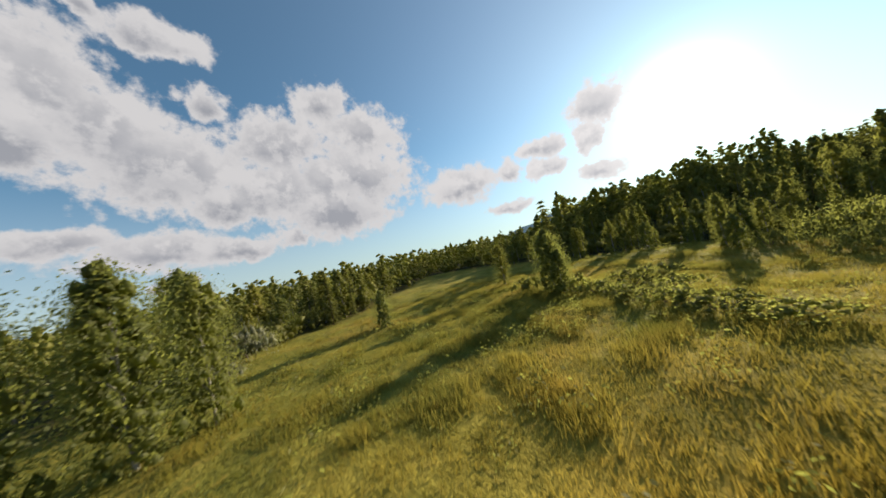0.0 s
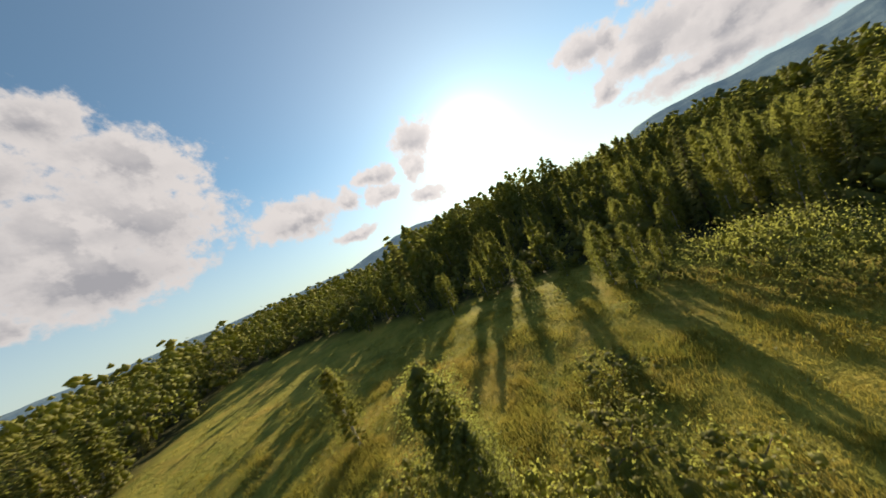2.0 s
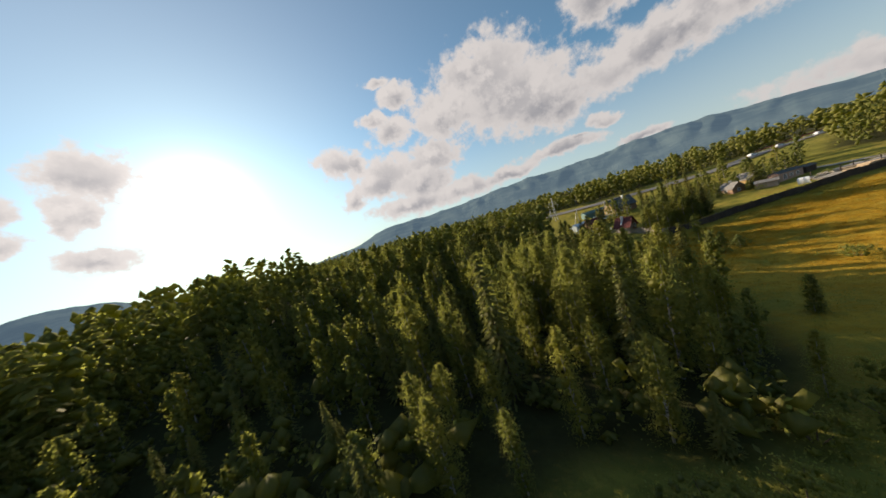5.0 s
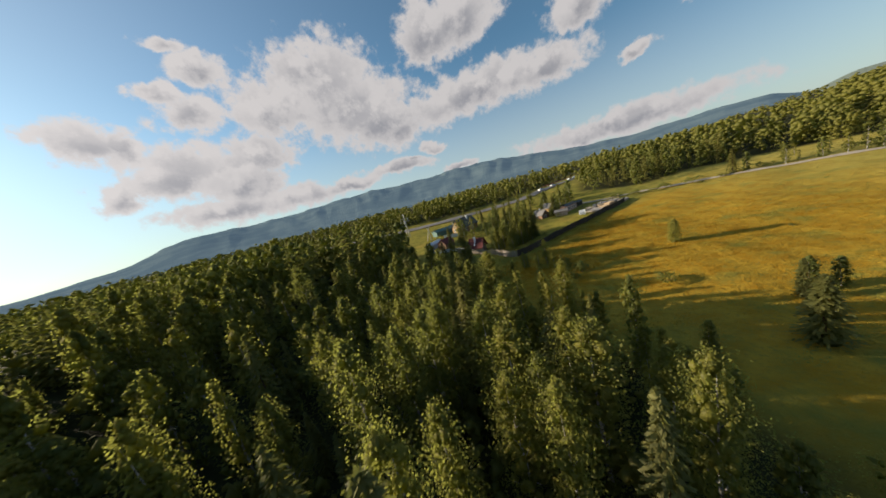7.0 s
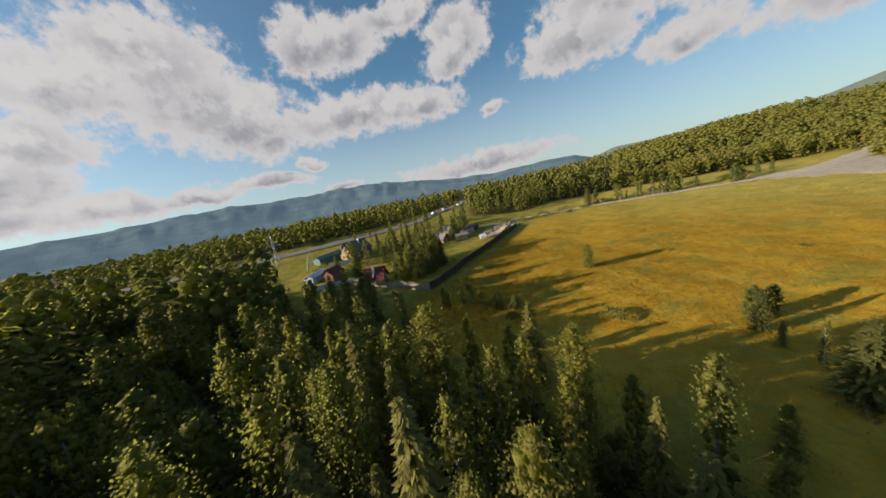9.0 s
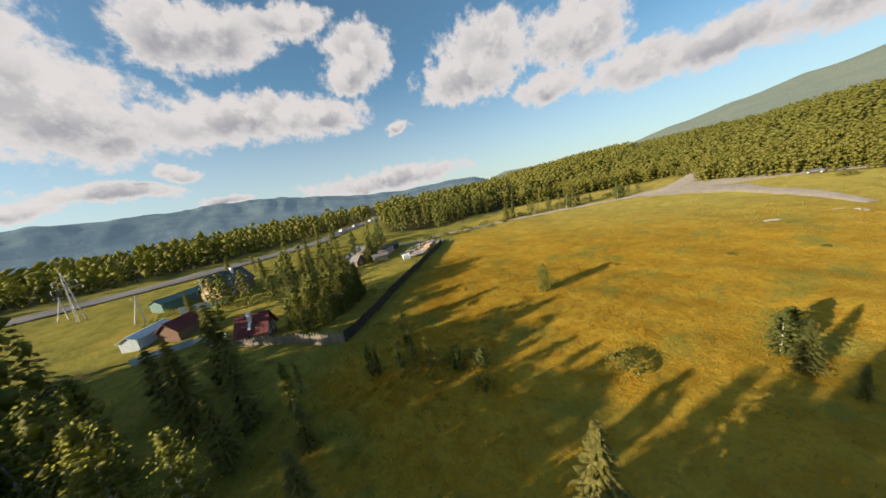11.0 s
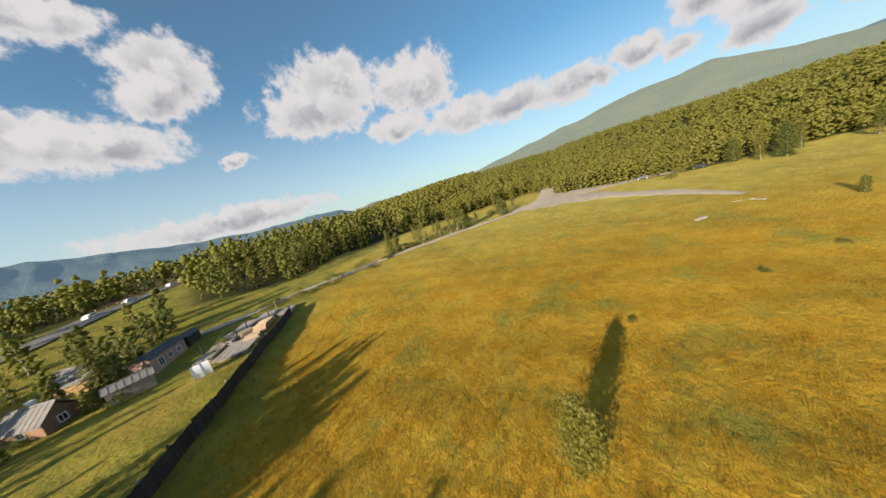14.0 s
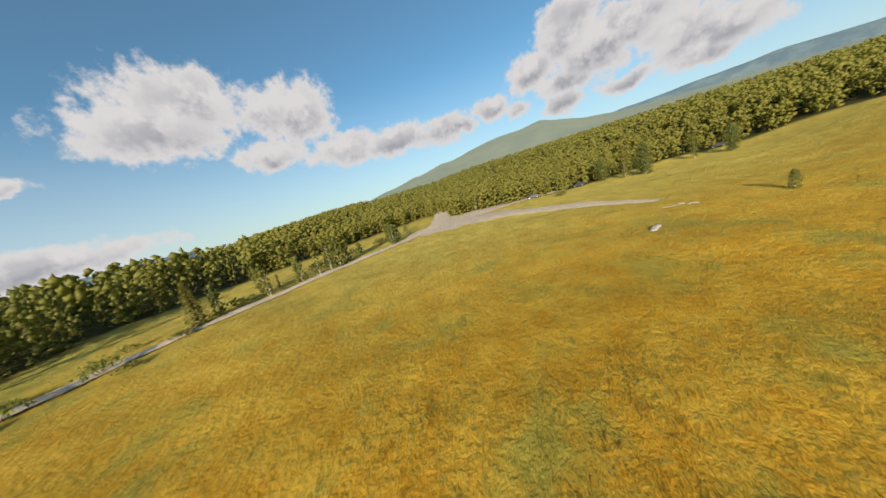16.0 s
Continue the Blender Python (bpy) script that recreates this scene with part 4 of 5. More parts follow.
def mass(name, kinds, x, y, h, wide, mat, label, rng, category="forest"):
    vs, fs, at = [], [], 0
    ground = height(x, y)
    pick = rng.randint(len(kinds), size=len(x))
    turn = rng.rand(len(x)) * 6.283
    for k, (v0, f0) in enumerate(kinds):
        sel = pick == k
        if not sel.any():
            continue
        c, s = np.cos(turn[sel])[:, None], np.sin(turn[sel])[:, None]
        kx = (h[sel] / 10)[:, None]
        w = wide[sel][:, None] * kx
        px = (v0[None, :, 0] * c - v0[None, :, 1] * s) * w + x[sel][:, None]
        py = (v0[None, :, 0] * s + v0[None, :, 1] * c) * w + y[sel][:, None]
        pz = v0[None, :, 2] * kx + ground[sel][:, None]
        m = sel.sum()
        vs.append(np.stack([px, py, pz], -1).reshape(-1, 3))
        fs.append((f0[None] + (np.arange(m) * len(v0))[:, None, None]).reshape(-1, f0.shape[1]) + at)
        at += m * len(v0)
    ob = new(name, mesh_of(name, np.concatenate(vs), np.concatenate(fs), mat, True))
    tagged(ob, label, category, kind="stuff")


def build_far_wood():
    mids_b, mids_s = [stuff_tree(k, "B") for k in (31, 32, 33)], [stuff_tree(k, "S") for k in (41, 42)]
    far_b = [stuff_tree(k, "F") for k in (51, 52, 53)]
    far_s = [spruce_core(k, 10.0, 1.9, 5, 2) for k in (61, 62)]
    east_b = [stuff_tree(k, "P") for k in (54, 55, 56, 57)]
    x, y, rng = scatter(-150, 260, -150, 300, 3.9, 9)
    # pale marks the east woods, whose leaf colour is lightened for front sun
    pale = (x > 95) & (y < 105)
    keep = (rng.rand(len(x)) < np.where(pale, 0.86, 0.6)) | (np.hypot(x + 20, y + 5) < 75)
    keep &= ~near_wood(x, y) & (np.hypot(x - 40, y - 40) < 215)
    x, y, pale = x[keep], y[keep], pale[keep]
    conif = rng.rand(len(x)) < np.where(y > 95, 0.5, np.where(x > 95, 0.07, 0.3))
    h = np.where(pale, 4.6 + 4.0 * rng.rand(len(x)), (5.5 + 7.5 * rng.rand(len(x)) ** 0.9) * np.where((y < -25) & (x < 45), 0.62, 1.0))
    # the tall wood west of the village closes the view over the valley; heights fit the camera's view
    gone, az = np.hypot(x + 1, y - 20), np.degrees(np.arctan2(x + 1, y - 20))
    tall = (az < -4) & (az > -75) & (gone > 35) & (gone < 150)
    top = 19.0 + gone * np.tan(np.radians(np.interp(az, [-75, -46, -30, -20, -4], [0.4, 0.3, -0.2, -0.8, -2.6])))
    h = np.where(tall, np.clip(top - height(x, y) - 3.2 * rng.rand(len(x)), 5.0, 16.0), h)
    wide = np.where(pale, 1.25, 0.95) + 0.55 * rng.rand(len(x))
    near = (np.hypot(x - 30, y - 20) < 112) | (np.hypot(x - 112, y - 125) < 30) | tall
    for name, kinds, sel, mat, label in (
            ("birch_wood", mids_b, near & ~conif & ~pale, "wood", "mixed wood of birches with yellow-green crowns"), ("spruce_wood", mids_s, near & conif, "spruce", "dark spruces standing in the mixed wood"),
            ("birch_wood", far_b, ~near & ~conif & ~pale, "wood", "distant birch wood"), ("birch_wood", east_b, pale & ~conif, "pale_sunlit", "birch wood beyond the field, front sun painted into its pale leaves"), ("spruce_wood", far_s, ~near & conif, "spruce", "distant dark spruce wood")):
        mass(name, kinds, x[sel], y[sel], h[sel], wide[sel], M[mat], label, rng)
    # out to the foot of the mountains, densest on the rise in the east
    n = 3600
    r = 175 + 1100 * rng.rand(n) ** 1.35
    a = rng.rand(n) * 2 * math.pi
    r = np.concatenate([r, 190 + 640 * rng.rand(4200) ** 1.2])
    a = np.concatenate([a, np.radians(rng.uniform(-92, 28, 4200))])
    x, y = 40 + r * np.cos(a), 40 + r * np.sin(a)
    keep = wooded(x, y) & (np.hypot(x - 40, y - 40) > 205)
    x, y, r = x[keep], y[keep], r[keep]
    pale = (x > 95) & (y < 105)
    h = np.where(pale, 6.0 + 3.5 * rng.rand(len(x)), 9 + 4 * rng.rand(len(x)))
    wide = 1.5 + r / 480
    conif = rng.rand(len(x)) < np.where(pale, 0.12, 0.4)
    for mat, sel, label in (("wood", ~conif & ~pale, "far birch forest over the plain"), ("pale_sunlit", ~conif & pale, "birch forest on the foot of the mountain, sun painted into its leaves")):
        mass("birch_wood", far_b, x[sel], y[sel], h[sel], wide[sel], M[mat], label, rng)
    mass("spruce_wood", far_s, x[conif], y[conif], h[conif], wide[conif], M["spruce"], "far spruce forest over the plain", rng)


build_far_wood()


# saplings and shrubs that fill the floor of the wood
def build_undergrowth():
    kinds = []
    for seed in (81, 82, 83):
        r = np.random.RandomState(seed)
        c = r.normal(size=(90, 3)) * np.array([0.62, 0.62, 0.45]) + np.array([0, 0, 0.95])
        c[:, 2] = np.abs(c[:, 2])
        kinds.append(merged(quads(c[:40], 0.12, r, 0.2, 0.1), lumps(c[40:52], 0.2 + 0.2 * r.rand(12), r)))
    x, y, rng = scatter(-75, 24, -75, 95, 2.6, 12)
    keep = (np.hypot(x - 5, y - 5) < 78) & (rng.rand(len(x)) < 0.42)
    x, y = x[keep], y[keep]
    mass("undergrowth", kinds, x, y, 7.0 + 14.0 * rng.rand(len(x)) ** 2, 0.9 + 0.5 * rng.rand(len(x)), M["willow"], "low shrubs and saplings filling the wood", rng, "undergrowth")


build_undergrowth()

# ---- bushes ----
BUSH = [make_bush(71, "low rounded willow bush in the grass", R=1.5, H=1.2), make_bush(72, "leafy yellow-green bush in the meadow", "pale_sunlit"), make_bush(73, "dense grey-green willow thicket", "willow", R=4.0, H=2.0, clumps=200, leaves=30, leaf=0.05)]
BUSH_FAR = make_bush(75, "leafy green bush among the gardens", "aspen", clumps=34, leaves=7, leaf=0.11)
BUSH.append(make_bush(74, "pale flowering shrub at the edge of the wood", "blossom", clumps=110))
SPAN = [(1.5, 1.2), (1.5, 1.2), (4.0, 2.0), (1.5, 1.2)]
for i, (k, x, y, r, h) in enumerate([
        (0, 6.0, 1.5, 1.8, 1.3), (1, 9.0, 3.0, 1.6, 1.2), (0, 12.0, 1.0, 2.0, 1.2), (0, 14.5, 4.5, 1.8, 1.3), (1, 11.5, 7.5, 1.8, 1.4), (0, 15.0, 9.0, 2.0, 1.5), (0, 4.0, -1.5, 1.6, 1.3), (1, 17.5, 13.0, 1.8, 1.4), (0, 18.5, 8.5, 1.6, 1.0), (0, 1.0, -2.0, 1.8, 1.6), (2, 9.2, -4.2, 4.2, 3.0), (2, 12.6, -6.0, 2.6, 1.9), (0, 4.6, -7.2, 1.3, 1.2), (0, 13.0, -19.5, 2.0, 1.1), (0, 10.0, -17.0, 1.8, 0.9), (1, 15.2, -17.6, 1.6, 0.8), (0, 10.6, -26.6, 1.6, 1.3), (1, 13.4, -23.2, 1.4, 1.2),
        (0, 26.5, 52.4, 1.7, 1.3), (1, 24.4, 55.6, 1.3, 1.2), (1, 22.0, 58.0, 1.5, 1.0), (1, 31.6, 39.6, 1.9, 1.3), (1, 35.6, 83.4, 0.5, 1.3), (0, 23.5, 49.5, 1.2, 1.0),
        (2, 84.0, 104.5, 2.6, 1.5), (2, 88.5, 101.0, 2.0, 1.3), (2, 80.0, 110.0, 2.6, 1.4), (0, 99.0, 93.0, 1.6, 0.8), (0, 107.0, 92.0, 1.8, 1.2), (2, 96.0, 104.0, 2.2, 1.2), (1, 118.0, 87.5, 1.6, 1.3),
        (1, 156.0, 62.0, 2.4, 2.2), (0, 163.0, 58.0, 2.6, 2.0), (1, 143.0, 0.0, 2.2, 1.8), (0, 60.0, 44.5, 0.45, 0.5), (0, 66.0, 30.0, 0.5, 0.5), (0, 70.5, 20.0, 0.6, 0.5), (2, 16.0, -55.0, 3.0, 2.6), (2, 8.0, -54.0, 2.8, 2.4), (2, -2.0, -54.0, 3.0, 2.2), (3, 21.0, -47.6, 1.8, 2.4), (3, 24.6, -44.8, 1.2, 1.2), (0, 18.0, -50.0, 1.9, 1.6), (1, 14.2, -22.0, 1.5, 0.9), (1, 16.0, -21.2, 1.5, 0.8), (0, 17.8, -20.5, 1.5, 0.8), (1, 19.6, -19.6, 1.5, 0.8), (0, 21.4, -18.6, 1.6, 0.8), (1, 23.2, -17.6, 1.6, 0.8)]):
    plant(BUSH[k], x, y, h, (r / SPAN[k][0]) / (h / SPAN[k][1]), base=SPAN[k][1])
CLUTTER = random.Random(33)
for i in range(46):
    x = CLUTTER.uniform(2, 74)
    y = 62.5 + 0.5 * x + CLUTTER.uniform(8, 62)
    if math.hypot(x - 15.6, y - 88.4) < 5 or math.hypot(x - 21, y - 127) < 8 or abs(y - 163 - 0.1 * x) < 8:
        continue
    r = CLUTTER.uniform(0.7, 1.9)
    h = r * CLUTTER.uniform(0.7, 1.3)
    plant(BUSH_FAR, x, y, h, (r / 1.5) / (h / 1.2), base=1.2)
for i in range(16):
    s = i / 15
    x, y = 84 + 84 * s + CLUTTER.uniform(-2, 2), 110 - 52 * s + CLUTTER.uniform(-3, 4)
    r = CLUTTER.uniform(0.9, 2.2)
    plant(BUSH_FAR, x, y, r, 0.8, base=1.2)
LONE = plant(make_birch(91, leaf_mat="pale_sunlit", label="lone young birch standing in the golden field", width=1.9, clumps=115, leaves=32, leaf=0.19, low=0.02, spread=0.5), 46.2, 52.2, 4.3, 1.2)


# ---- grass: clumps of blades, denser where the flight is low ----
def build_grass():
    rng = np.random.RandomState(17)

    def blades(x, y, tall, name, label, per):
        n = len(x)
        base = height(x, y)
        x, y, base, tall = (np.repeat(q, per) for q in (x, y, base, tall))
        m = len(x)
        a = rng.rand(m) * 6.283
        off = rng.normal(size=(m, 2)) * 0.16
        h = tall * (0.55 + 0.7 * rng.rand(m))
        w = 0.006 + 0.009 * rng.rand(m) + h * 0.014
        lean = rng.normal(size=(m, 2)) * 0.3 * h[:, None] + np.array([0.12, -0.06]) * h[:, None]
        bx, by = x + off[:, 0], y + off[:, 1]
        ca, sa = np.cos(a) * w, np.sin(a) * w
        v = np.stack([np.stack([bx - ca, by - sa, base - 0.06], 1), np.stack([bx + ca, by + sa, base - 0.06], 1), np.stack([bx + lean[:, 0], by + lean[:, 1], base + h], 1)], 1).reshape(-1, 3)
        ob = new(name, mesh_of(name, v, np.arange(3 * m).reshape(m, 3), M["grass"]))
        tagged(ob, label, "grass", kind="stuff")

    def beside(line, n, sigma):
        """Places strewn about a line on the plan, thinning out to both sides."""
        p = np.array(line, float)
        k = rng.randint(len(p) - 1, size=n)
        s = rng.rand(n)[:, None]
        q = p[k] * (1 - s) + p[k + 1] * s + rng.normal(size=(n, 2)) * sigma
        keep = ~wooded(q[:, 0], q[:, 1])
        return q[keep, 0], q[keep, 1]

    x, y = beside([(34, -28), (22, -26), (12, -20), (6, -34), (14, -4)], 34000, 9.5)
    tuft = 0.16 + 0.20 * (np.sin(x * 0.9 + 2 * np.sin(y * 0.6)) * np.sin(y * 0.8) > 0.2)
    blades(x, y, tuft, "slope_grass", "long green and straw-coloured grass on the slope", 9)
    x, y = beside([(24, 48), (40, 52), (58, 48), (74, 40)], 24000, 14.0)
    tuft = 0.13 + 0.13 * rng.rand(len(x))
    blades(x, y, tuft, "field_grass", "golden flowering meadow grass", 8)
    x, y = beside([(12, 56), (24, 62), (42, 72), (62, 84)], 11000, 7.0)
    blades(x, y, 0.22 + 0.22 * rng.rand(len(x)), "field_grass", "long green grass along the board fence", 7)


build_grass()


# coarse weeds standing above the grass
def build_weeds():
    rng = np.random.RandomState(77)
    kinds = []
    for seed in (5, 6, 7):
        r = np.random.RandomState(seed)
        c = r.normal(size=(44, 3)) * np.array([0.22, 0.22, 0.14]) + np.array([0, 0, 0.3])
        c[:, 2] = np.abs(c[:, 2])
        kinds.append(quads(c, 0.042, r, 0.0, -0.3))
    x, y = rng.uniform(6, 120, 1300), rng.uniform(-40, 130, 1300)
    clump = np.sin(x * 0.11 + 1.7 * np.sin(y * 0.07)) * np.sin(y * 0.13 + 0.6) > 0.1
    keep = ~wooded(x, y) & clump
    x, y = x[keep], y[keep]
    mass("weeds", kinds, x, y, 6 + 12 * rng.rand(len(x)) ** 2, 0.8 + 0.9 * rng.rand(len(x)), M["aspen"], "scattered green weeds standing in the meadow", rng, "weeds")
    x, y = rng.uniform(-6, 42, 500), rng.uniform(-48, 0, 500)
    keep = ~wooded(x, y)
    mass("weeds", kinds, x[keep], y[keep], 7 + 9 * rng.rand(keep.sum()) ** 2, 1.0 + 0.9 * rng.rand(keep.sum()), M["willow"], "tussocks and tall weeds on the grassy slope", rng, "weeds")


build_weeds()


# ---- roads ----
def ribbon(name, line, width, mat, label, lift=0.06, kind="structure", category="road", ragged=0.0, step=2.0):
    """A band laid on the ground along a line, with a crown and sunk edges."""
    pts = []
    for (x0, y0), (x1, y1) in zip(line, line[1:]):
        k = max(1, int(math.hypot(x1 - x0, y1 - y0) / step))
        pts += [(x0 + (x1 - x0) * i / k, y0 + (y1 - y0) * i / k) for i in range(k)]
    pts.append(line[-1])
    p = np.array(pts)
    for _ in range(6):
        p[1:-1] = (p[:-2] + 2 * p[1:-1] + p[2:]) / 4
    d = np.gradient(p, axis=0)
    d /= np.linalg.norm(d, axis=1)[:, None]
    nrm = np.stack([-d[:, 1], d[:, 0]], 1)
    rng = np.random.RandomState(len(p))
    across = np.linspace(-1, 1, 7)
    w = np.interp(np.linspace(0, 1, len(p)), np.linspace(0, 1, len(width)), width)[:, None] / 2
    q = p[:, None] + nrm[:, None] * (across[None] * w)[..., None] * (1 + ragged * rng.normal(size=(len(p), 7)) * (np.abs(across) > 0.9))[..., None]
    z = height(q[..., 0], q[..., 1])
    z = z + lift + 0.25 * (1 - across[None] ** 2) * 0.2 - 0.12 * (np.abs(across)[None] > 0.95)
    v = np.concatenate([q, z[..., None]], -1).reshape(-1, 3)
    i = (np.arange(len(p) - 1)[:, None] * 7 + np.arange(6)[None]).ravel()
    f = np.stack([i, i + 7, i + 8, i + 1], 1)
    ob = new(name, mesh_of(name, v, f, mat, True))
    tagged(ob, label, category, kind=kind)
    return ob


ribbon("road_gravel", [(66, 118), (74, 113), (84, 110), (95, 102), (105, 95), (116, 85), (126, 75), (137, 62), (146, 52), (156, 43), (172, 37), (200, 31), (240, 28)], [2.4, 2.6, 2.9, 3.2, 3.6, 5, 8, 9, 7, 4], M["gravel"], "pale gravel track along the edge of the field", 0.3, ragged=0.06)
ribbon("road_turnout", [(150, 52), (154, 40), (150, 29), (140, 22), (126, 14), (112, 9), (102, 7)], [8, 24, 20, 9, 7, 5, 2], M["gravel"], "worn gravel turnout and track in the meadow", 0.10, ragged=0.1)
ribbon("road_parking", [(160, 40), (166, 28), (167, 14), (163, 0), (158, -12)], [22, 24, 16, 12, 5], M["gravel"], "bare gravel strip leading to the wood", 0.15, ragged=0.1)
ribbon("road_highway", [(-330, 214), (-120, 178), (8, 163), (62, 164), (80, 175), (112, 192), (150, 222), (230, 300), (330, 420)], [8, 8], M["asphalt"], "grey asphalt highway beyond the village", 0.45)


def patch(x, y, r, name="stone", label="pale flat stone lying in the grass"):
    rng = random.Random(int(x * 10))
    ob = thing(name, pose(x, y, hz(x, y) + 0.1, 0, 0, rng.uniform(0, 180)), label, "stone", "stones in the field")
    for k in range(5):
        bm = bmesh.new()
        bmesh.ops.create_icosphere(bm, subdivisions=2, radius=1)
        s = r * rng.uniform(0.3, 0.6)
        ox, oy = rng.uniform(-r, r), rng.uniform(-r * 0.35, r * 0.35)
        for v in bm.verts:
            q = noise.noise(v.co * 1.7 + Vector((x + k, y, 0)))
            v.co = Vector((v.co.x * s * (1 + 0.5 * q) + ox, v.co.y * s * 0.5 * (1 + 0.5 * q) + oy, max(-0.1, v.co.z * s * 0.3)))
        part("slab", bm, M["stone"], ob)
    return ob


patch(89.5, 22.0, 1.3)
patch(94.6, 10.6, 0.9)


def fallen_branch(x, y, l):
    ob = thing("dead_branch", pose(x, y, hz(x, y) + 0.12, 0, 0, x * 40), "dead grey branch lying in the meadow", "branch", "dead branches")
    part("stem", tube(bmesh.new(), [(-l, 0, 0), (0, 0.1, 0.15), (l, 0, 0.3)], [0.06, 0.05, 0.02], 5), M["old_wood"], ob)
    part("twig", tube(bmesh.new(), [(0, 0.1, 0.15), (0.3 * l, 0.5 * l, 0.4)], [0.035, 0.01], 4), M["old_wood"], ob)


fallen_branch(94.8, 13.2, 1.2)


# ---- fences ----
def dark_fence(a, b):
    """Long dark board fence with a capping rail and posts."""
    n = round(math.dist(a, b) / 3.0)
    ob = thing("board_fence", Matrix(), "long dark board fence along the field", "fence")
    rng = random.Random(5)
    ang = math.degrees(math.atan2(b[1] - a[1], b[0] - a[0]))
    for i in range(n):
        x, y = a[0] + (b[0] - a[0]) * i / n, a[1] + (b[1] - a[1]) * i / n
        x1, y1 = a[0] + (b[0] - a[0]) * (i + 1) / n, a[1] + (b[1] - a[1]) * (i + 1) / n
        z, z1 = hz(x, y), hz(x1, y1)
        L = math.dist((x, y), (x1, y1))
        bm = bmesh.new()
        rail = []
        for k in range(14):
            h = 1.55 + rng.uniform(-0.07, 0.07) + (0.12 if i % 5 == 0 else 0)
            o = rng.uniform(0, 0.02)
            x0, x1 = L * k / 14, L * (k + 1) / 14
            for xx, yy, hh in ((x0, -0.005, h - 0.05), (x0 + 0.01, -0.03 - o, h), (x1 - 0.012, -0.03 - o, h), (x1 - 0.002, -0.005, h - 0.05)):
                zz = (z1 - z) * xx / L
                rail.append([bm.verts.new((xx, yq, zq)) for yq, zq in ((yy, zz - 0.2), (yy, zz + hh), (0.015, zz + hh), (0.015, zz - 0.2))])
        for q, r in zip(rail, rail[1:]):
            for j in range(4):
                bm.faces.new((q[j], r[j], r[(j + 1) % 4], q[(j + 1) % 4]))
        bm.faces.new(rail[0][::-1])
        bm.faces.new(rail[-1])
        bmesh.ops.recalc_face_normals(bm, faces=bm.faces[:])
        p = part("panel", bm, M["dark_wood"], ob)
        p.matrix_basis = pose(x, y, z, 0, rng.uniform(-0.6, 0.6), ang)
        post = part("post", boxes((-0.06, 0.02, -0.3, 0.06, 0.14, 1.75)), M["dark_wood"] if i % 4 else M["old_wood"], ob)
        post.matrix_basis = pose(x, y, z, rng.uniform(-2, 2), rng.uniform(-3, 3), ang)
    return ob


dark_fence((21.8, 71.6), (74.6, 98.2))


def pale_fence(line):
    """Weathered upright planks of uneven height nailed to two rails."""
    ob = thing("plank_fence", Matrix(), "weathered grey plank fence with uneven tops, leaning", "fence")
    rng = random.Random(8)
    widths = []
    for k in range(6):
        bm = bmesh.new()
        box(bm, -0.085, -0.014, -0.2, 0.085, 0.014, 1.55 + 0.09 * k)
        for v in bm.verts:
            if v.co.z > 1:
                v.co.x *= 0.8
        me = bpy.data.meshes.new("plank")
        bm.to_mesh(me)
        bm.free()
        me.materials.append(M["old_wood"])
        widths.append(me)
    for (x0, y0, hk), (x1, y1, _) in zip(line, line[1:]):
        L = math.dist((x0, y0), (x1, y1))
        ang = math.degrees(math.atan2(y1 - y0, x1 - x0))
        n = int(L / 0.2)
        for i in range(n):
            s = (i + 0.5) / n
            x, y = x0 + (x1 - x0) * s, y0 + (y1 - y0) * s
            p = new("plank", widths[rng.randrange(6)])
            p.parent = ob
            p.matrix_basis = pose(x, y, hz(x, y), rng.uniform(-4, 4), rng.uniform(-2.5, 2.5), ang) @ Matrix.Diagonal((1, 1, hk, 1))
        for h in (0.45, 1.2):
            r = part("rail", tube(bmesh.new(), [(x0, y0 + 0.05, hz(x0, y0) + h * hk), (x1, y1 + 0.05, hz(x1, y1) + h * hk)], [0.045, 0.045], 5), M["old_wood"], ob)
    return ob


pale_fence([(21.5, 71.5, 1.0), (19.4, 75.6, 0.98), (17.2, 79.8, 0.8), (13.4, 86.6, 0.74), (9.6, 95.0, 0.66)])


